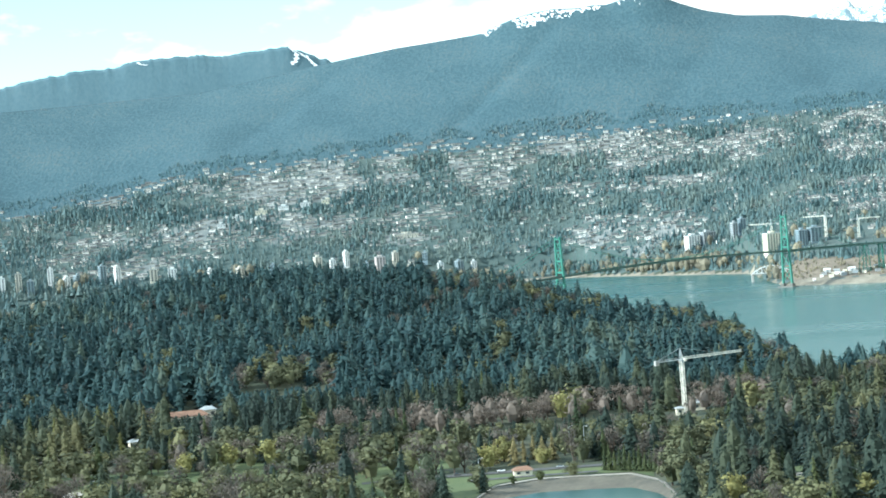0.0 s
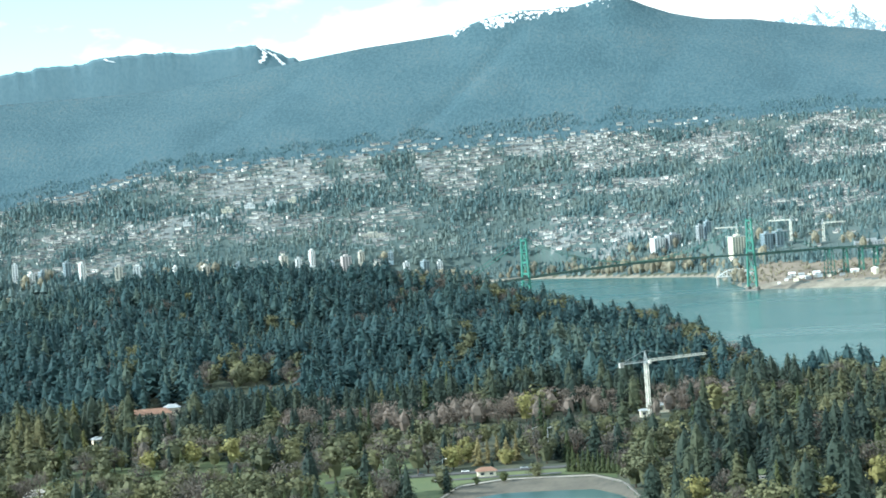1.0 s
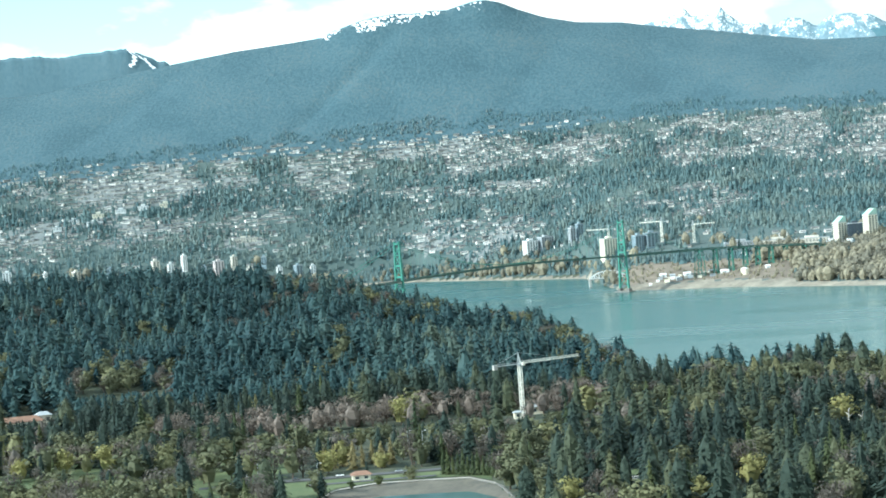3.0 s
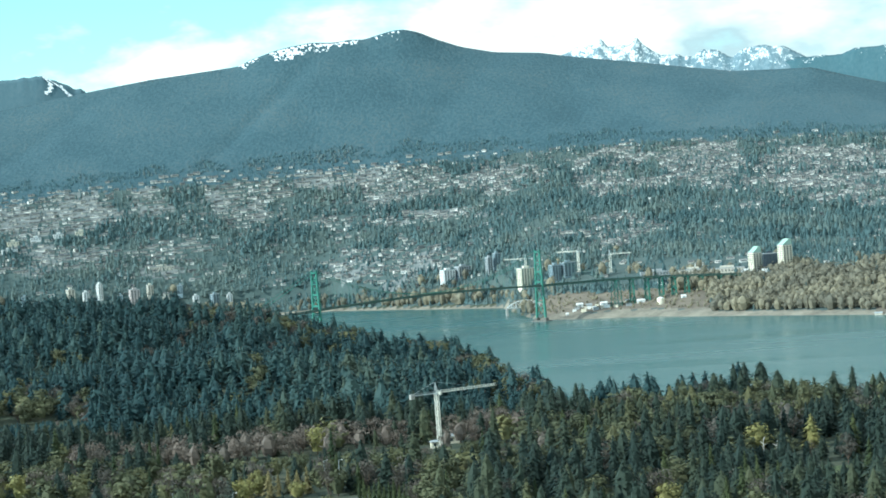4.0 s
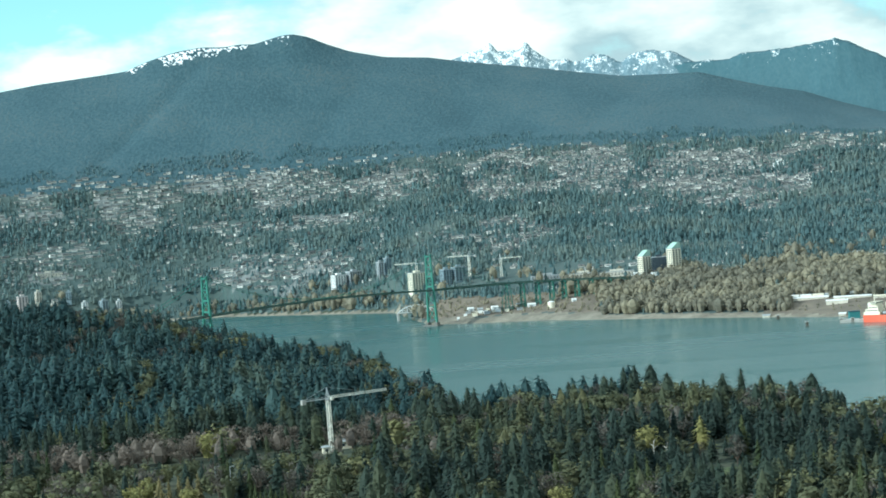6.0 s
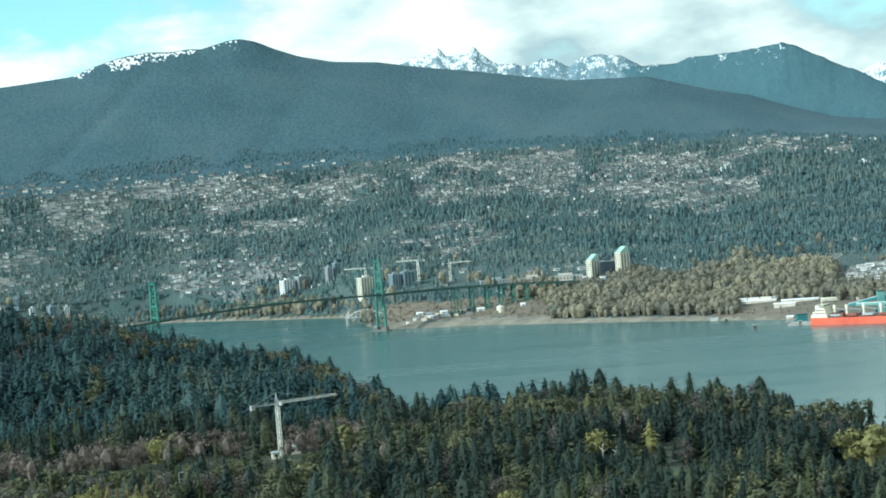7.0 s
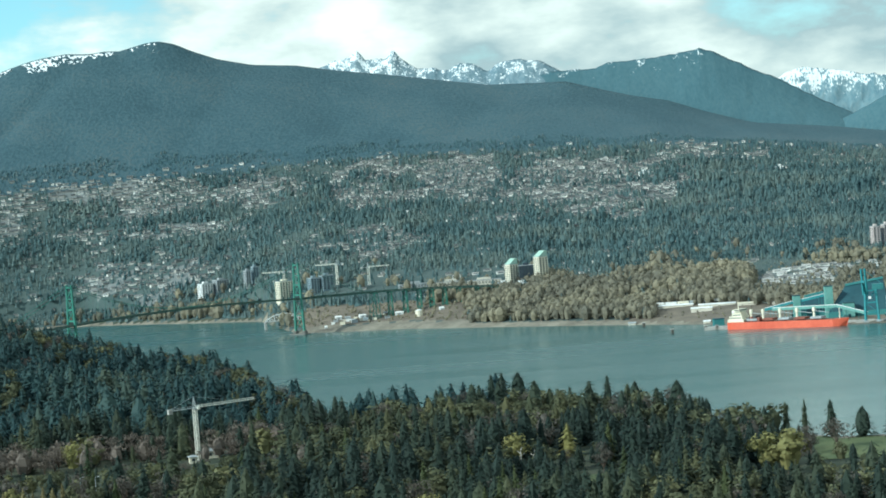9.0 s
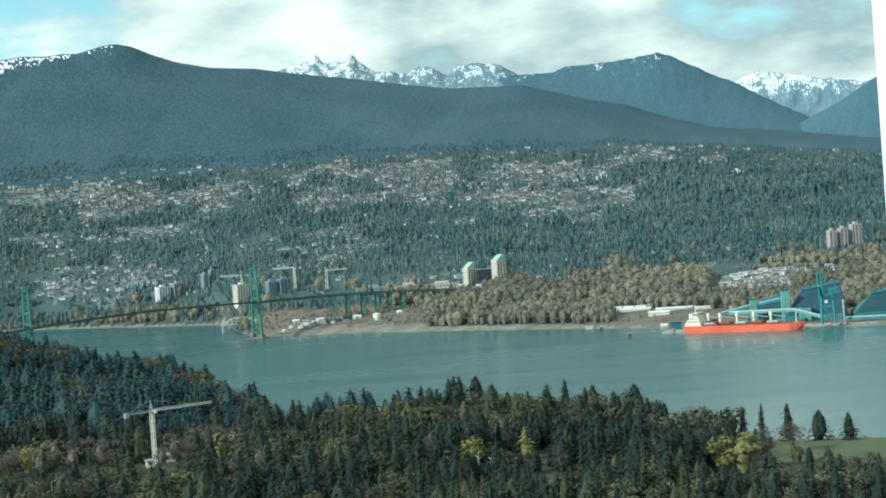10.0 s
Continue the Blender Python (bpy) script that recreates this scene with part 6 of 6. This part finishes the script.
for az, d, w, h, label, mat in ((10.88, 2627, 26, 8, "white ridged warehouse near the shore", WHITE), (9.2, 2700, 40, 3.5, "long low white-roofed rail shed", WHITE), (10.2, 2700, 44, 3.5, "long low white-roofed rail shed", WHITE), (11.3, 2665, 46, 4, "long low white-roofed rail shed", WHITE), (12.3, 2640, 42, 4, "long low white-roofed rail shed", CREAM), (13.2, 2620, 40, 4, "long low white-roofed rail shed", WHITE), (9.0, 2600, 9, 3, "small grey shore hut", GREY), (11.0, 2520, 8, 4, "small white shore hut", WHITE)):
    h = h * 0.5
    b = thing("rail_shed", put(az, d, -3), label, "shed")
    box_part("wall", BEIGE, b, (-w / 2, w / 2, -5, 5, -3, h), bevel=0.1)
    bm = bmesh.new()
    v = [bm.verts.new(p) for p in ((-w / 2 - 0.5, -5.6, h), (w / 2 + 0.5, -5.6, h), (w / 2 + 0.5, 5.6, h), (-w / 2 - 0.5, 5.6, h), (-w / 2 - 0.5, 0, h + 1.5), (w / 2 + 0.5, 0, h + 1.5))]
    for f in ((0, 1, 5, 4), (2, 3, 4, 5), (1, 2, 5), (3, 0, 4), (3, 2, 1, 0)):
        bm.faces.new([v[i] for i in f])
    part("roof", bm, mat, b)
# a long train of covered wagons behind the shore
def rail_wagon(az, d, turn, paint, word):
    w = thing("rail_wagon", put(az, d, turn, 0.6), word + " covered rail wagon in a long train", "rail wagon", "train of wagons")
    box_part("body", paint, w, (-7.2, 7.2, -1.5, 1.5, 1.1, 4.0), bevel=0.25)
    box_part("underframe", ASPHALT, w, (-7.4, 7.4, -1.2, 1.2, 0.75, 1.1))
    for wx in (-5.4, 5.4):
        box_part("bogie", ASPHALT, w, (wx - 1.3, wx + 1.3, -1.1, 1.1, 0, 0.8), bevel=0.15)


def distance_at(az, height):
    """How far off the ground of the far shore reaches that many degrees above the level of the eye."""
    ds = np.arange(float(north_shore(az)) + 20, 4300, 4.0)
    return float(ds[np.argmax(rise(np.full(len(ds), az), ds) > height)])


for k in range(13):
    az = 9.75 + 0.325 * k
    rail_wagon(az, distance_at(az, -3.02), -4, *((WHITE, "white"), (WHITE, "white"), (CREAM, "cream"), (GREY, "grey"))[(k * 5) % 4])
for az, d in ((10.05, 2385), (10.95, 2405), (9.3, 2540), (11.25, 2400)):
    p = place3(az, d, 0)
    b = thing("mooring_dolphin", Matrix.Translation(p), "dark mooring dolphin of timber piles in the water", "mooring", "mooring dolphins")
    for k in range(5):
        bm = bmesh.new()
        c, s_ = math.cos(k * 1.256), math.sin(k * 1.256)
        tube(bm, (c * 2.0, s_ * 2.0, -5), (c * 1.2, s_ * 1.2, 4.5), 0.45, 0.4, 8)
        part("pile", bm, BARK, b)
    box_part("cap", CONCRETE, b, (-2, 2, -2, 2, 4.4, 5.4), bevel=0.2)

# ---- park: lawns, paths, buildings, poles ----
def band(name, a0, a1, d0, d1, mat, label, lift=0.12, steps=40, category="path"):
    """A strip of lawn or path lying on the ground between two curves."""
    azs = np.linspace(a0, a1, steps)
    lo = d0(azs) if callable(d0) else np.full(steps, float(d0))
    hi = d1(azs) if callable(d1) else np.full(steps, float(d1))
    rows = np.linspace(0, 1, 8)
    A = np.tile(azs, (8, 1))
    D = lo[None] + (hi - lo)[None] * rows[:, None]
    X, Y = polar(A, D)
    Z = ground_polar(A, D) + lift
    idx = np.arange(A.size).reshape(A.shape)
    f = np.stack([idx[:-1, :-1], idx[:-1, 1:], idx[1:, 1:], idx[1:, :-1]], -1).reshape(-1, 4)
    ob = link_mesh(name, np.stack([X, Y, Z], -1).reshape(-1, 3), f, [mat], smooth=True)
    tagged(ob, label, category, kind="structure")


for k, (a0, a1, d0, d1) in enumerate(CLEARINGS[:3] + CLEARINGS[4:5] + CLEARINGS[7:10]):
    band("lawn", a0, a1, d0, d1, GRASS, "bright green mown lawn in the park", 0.25 if k != 5 else 0.3, category="lawn")
band("lawn", -11.8, -3.9, lambda a: near_shore(a) + 16, 1172, GRASS, "bright green mown lawn by the lagoon", 0.2, category="lawn")
band("path", -12.0, -3.4, lambda a: near_shore(a) + 6.5, lambda a: near_shore(a) + 10, PAVING, "pale seawall path round the lagoon", 0.34)
band("road", -11.8, -4.6, 1176, 1185, ASPHALT, "asphalt park road", 0.3, category="road")
band("road", -8.9, -5.4, 1151, 1157, ASPHALT, "asphalt forecourt by the lagoon", 0.42, category="road")
band("path", -21.5, -19.2, 1228, 1262, PAVING, "pale parking ground by the lawn", 0.4)
band("path", -0.8, 2.0, 1086, 1098, PAVING, "pale path across the lawn", 0.42)
band("road", -21.5, -12, 1206, 1213, ASPHALT, "asphalt park road", 0.3, category="road")
# the lagoon's own still water, darker and less reflective than the sea
m_pond, tree_pond, b_pond = material("lagoon_water", 0.3)
tree_pond.links.new(ramp(tree_pond, noise_value(tree_pond, 0.02, 4.0), [(0.35, (0.018, 0.05, 0.045)), (0.65, (0.035, 0.08, 0.068))]), b_pond.inputs["Base Color"])
b_pond.inputs["Specular IOR Level"].default_value = 0.06
bumped(tree_pond, b_pond, noise_value(tree_pond, 0.6, 3.0), 0.12, 0.3)
polar_grid("water_lagoon", np.linspace(-14, -2.6, 70), np.linspace(0, 1, 6), lambda A, D: A * 0 + 0.08, [m_pond])
pond = bpy.data.objects["water_lagoon"]
azs = np.linspace(-14, -2.6, 70)
for i, v in enumerate(pond.data.vertices):
    a, u = azs[i % 70], (i // 70) / 5
    d = 860 + (float(near_shore(a)) - 24 - 860) * u
    v.co = (d * math.sin(radians(a)), d * math.cos(radians(a)), 0.08)
tagged(pond, "still dark green lagoon water", "water", kind="structure")
# seawall
SEA_STONE = surface("seawall_stone", (0.09, 0.085, 0.075), (0.17, 0.16, 0.14), 0.4, 0.9)
azs = np.linspace(-12, -3.3, 60)
wall_bm = bmesh.new()
for a0, a1 in zip(azs, azs[1:]):
    p, q = place3(a0, float(near_shore(a0)) + 5.4, 1.9), place3(a1, float(near_shore(a1)) + 5.4, 1.9)
    beam(wall_bm, p, q, 0.9, 2.2)
tagged(part("wall_lagoon", wall_bm, SEA_STONE, None), "grey stone seawall round the lagoon", "wall", kind="structure")

RED_ROOF = surface("red_brown_roof", (0.16, 0.09, 0.06), (0.26, 0.15, 0.1), 0.2, 0.85)


def pavilion(az, d, w, deep, h, roof_mat, label, turn=0, name="park_building"):
    b = thing(name, put(az, d, turn), label, "building")
    box_part("wall", CREAM, b, (-w / 2, w / 2, -deep / 2, deep / 2, -2, h), bevel=0.08)
    bm = bmesh.new()
    v = [bm.verts.new(p) for p in ((-w / 2 - 1, -deep / 2 - 1, h), (w / 2 + 1, -deep / 2 - 1, h), (w / 2 + 1, deep / 2 + 1, h), (-w / 2 - 1, deep / 2 + 1, h), (-w / 2 + deep * 0.3, 0, h + deep * 0.28), (w / 2 - deep * 0.3, 0, h + deep * 0.28))]
    for f in ((0, 1, 5, 4), (2, 3, 4, 5), (1, 2, 5), (3, 0, 4), (3, 2, 1, 0)):
        bm.faces.new([v[i] for i in f])
    part("roof", bm, roof_mat, b)
    n = max(1, int(w / 4))
    for k in range(n):
        u = -w / 2 + w * (k + 0.5) / n
        box_part("window", GLASS_WALL, b, (u - 1, u + 1, -deep / 2 - 0.06, -deep / 2 + 0.1, h * 0.35, h * 0.75))
    box_part("door", BARK, b, (w / 2 - 0.1, w / 2 + 0.06, -0.9, 0.9, 0, 2.2))


pavilion(-16.35, 1600, 32, 14, 4.2, RED_ROOF, "long cream pavilion with a red-brown roof", 5)
pavilion(-15.75, 1612, 11, 9, 6, GREY, "cream pavilion with a grey hipped roof", 5)
pavilion(-17.75, 1477, 9, 7, 5, GREY, "cream park house with grey roof among trees", 12)
pavilion(-18.9, 1477, 6, 5, 4, GREY, "small cream park hut with a grey roof", 20)
pavilion(-7.43, 1162, 10, 7, 3.2, RED_ROOF, "low red-roofed kiosk by the lagoon", 4)
pavilion(-3.08, 1408, 5, 4, 4.5, GREY, "cream site building at the crane's foot", 10)
pavilion(-2.55, 1432, 8, 6, 5, GREY, "grey site building at the crane's foot", 10)
for az, d, h in ((-6.1, 1252, 15), (-5.7, 1248, 15), (-10.2, 1226, 12), (-8.6, 1180, 9), (-3.9, 1240, 15), (-10.6, 1160, 8), (-19.0, 1235, 9), (-16.9, 1218, 9), (0.4, 1105, 9)):
    b = thing("lamp_post", put(az, d, 0, -0.3), "pale slender lamp post in the park", "lamp post", "lamp posts")
    bm = bmesh.new()
    tube(bm, (0, 0, 0), (0, 0, h), 0.24, 0.14, 8)
    part("pole", bm, GREY, b)
    bar_part("arm", GREY, b, [((0, 0, h), (1.8, 0, h + 0.3))], 0.16)
    box_part("lamp_head", WHITE, b, (1.5, 2.5, -0.25, 0.25, h + 0.15, h + 0.4), bevel=0.05)
for az, d, h in ((5.75, 1246, 12), (6.1, 1246, 9.5), (6.35, 1243, 8.5)):
    b = thing("dead_tree", put(az, d, 40 * az, -0.3), "bleached bare dead tree trunk", "dead tree", "dead trees")
    bm = bmesh.new()
    tube(bm, (0, 0, 0), (0.4, 0, h * 0.6), 0.42, 0.3, 7)
    tube(bm, (0.4, 0, h * 0.6), (0, 0.3, h), 0.3, 0.1, 7)
    part("trunk", bm, SNAG, b)
    for k in range(5):
        z = h * (0.5 + 0.1 * k)
        bm = bmesh.new()
        tube(bm, (0.2, 0, z), (0.2 + 2.4 * math.cos(k * 2.4), 2.4 * math.sin(k * 2.4), z + 1.5), 0.28, 0.08, 5)
        part("limb", bm, SNAG, b)


def build_car(az, d, turn, paint, word):
    c = thing("car", put(az, d, turn, 0.42), word + " parked car on the pale ground", "car", "parked cars")
    body = box_part("body", paint, c, (-2.2, 2.2, -0.88, 0.88, 0.35, 0.95), bevel=0.18)
    box_part("cabin", GLASS_WALL, body, (-1.3, 0.9, -0.78, 0.78, 0.93, 1.45), bevel=0.22)
    for wx in (-1.4, 1.4):
        for wy in (-0.85, 0.85):
            bm = bmesh.new()
            tube(bm, (wx, wy - 0.1, 0.33), (wx, wy + 0.1, 0.33), 0.33, 0.33, 12)
            part("wheel", bm, ASPHALT, c)


CAR_RED = surface("red_car_paint", (0.3, 0.03, 0.02), (0.36, 0.045, 0.03), 1.0, 0.3)
for k in range(15):
    paint, word = ((WHITE, "white"), (GREY, "grey"), (ASPHALT, "dark"), (WHITE, "white"), (CAR_RED, "red"))[k % 5]
    build_car(-21.2 + 0.22 * (k % 8), 1236 + 12 * (k // 8) + 2 * math.sin(k * 3), 90 + 6 * math.sin(k * 5), paint, word)
for k, (az, d) in enumerate(((-11.0, 1180), (-10.1, 1181), (-9.2, 1180), (-8.0, 1181), (-6.4, 1180))):
    build_car(az, d, 3, *((WHITE, "white"), (GREY, "grey"), (ASPHALT, "dark"))[k % 3])

# ---- the high window that the camera looks through ----
WALL_IN = surface("room_plaster", (0.55, 0.54, 0.52), (0.62, 0.61, 0.59), 0.8, 0.9)
FRAME_WHITE = surface("white_window_frame", (0.78, 0.78, 0.77), (0.84, 0.84, 0.83), 2.0, 0.4)


TURN = pose(0, 0, 0, 0, 0, 30)


def structure(name, mat, label, *spans, bevel=0.0):
    ob = box_part(name, mat, None, *spans, bevel=bevel)
    ob.matrix_world = TURN
    tagged(ob, label, name.split("_")[0], kind="structure")


structure("wall_tower_shaft", CONCRETE, "plain concrete tower shaft below the room", (-5, 5, -9, 0.95, 0, 155.38))
structure("floor", WALL_IN, "plain floor slab of the high room", (-5, 5, -9, 0.95, 155.4, 155.6))
structure("ceiling", WALL_IN, "plain ceiling slab of the high room", (-5, 5, -9, 0.95, 158.4, 158.7))
structure("wall_back", WALL_IN, "plain back wall of the high room", (-5, 5, -9, -8.8, 155.6, 158.4))
structure("wall_west", WALL_IN, "plain side wall of the high room", (-5, -4.8, -8.8, 0.7, 155.6, 158.4))
structure("wall_east", WALL_IN, "plain side wall of the high room", (4.8, 5, -8.8, 0.7, 155.6, 158.4))
edge = 1.15 * math.tan(radians(16.95 + 30))
structure("wall_front", WALL_IN, "window wall with one wide opening", (-5, 5, 0.7, 0.95, 155.6, 156.4), (-5, 5, 0.7, 0.95, 157.8, 158.4), (-5, -0.6, 0.7, 0.95, 156.4, 157.8), (edge + 0.1, 5, 0.7, 0.95, 156.4, 157.8))
win = tagged(new("window_1"), "white-framed wide window of the high room", "window", kind="structure")
win.matrix_world = TURN
box_part("window_frame", FRAME_WHITE, win, (edge, edge + 0.14, 0.955, 1.15, 156.2, 157.95), bevel=0.004)
box_part("window_sill", FRAME_WHITE, win, (-0.6, edge - 0.002, 0.955, 1.1, 156.33, 156.39), bevel=0.006)
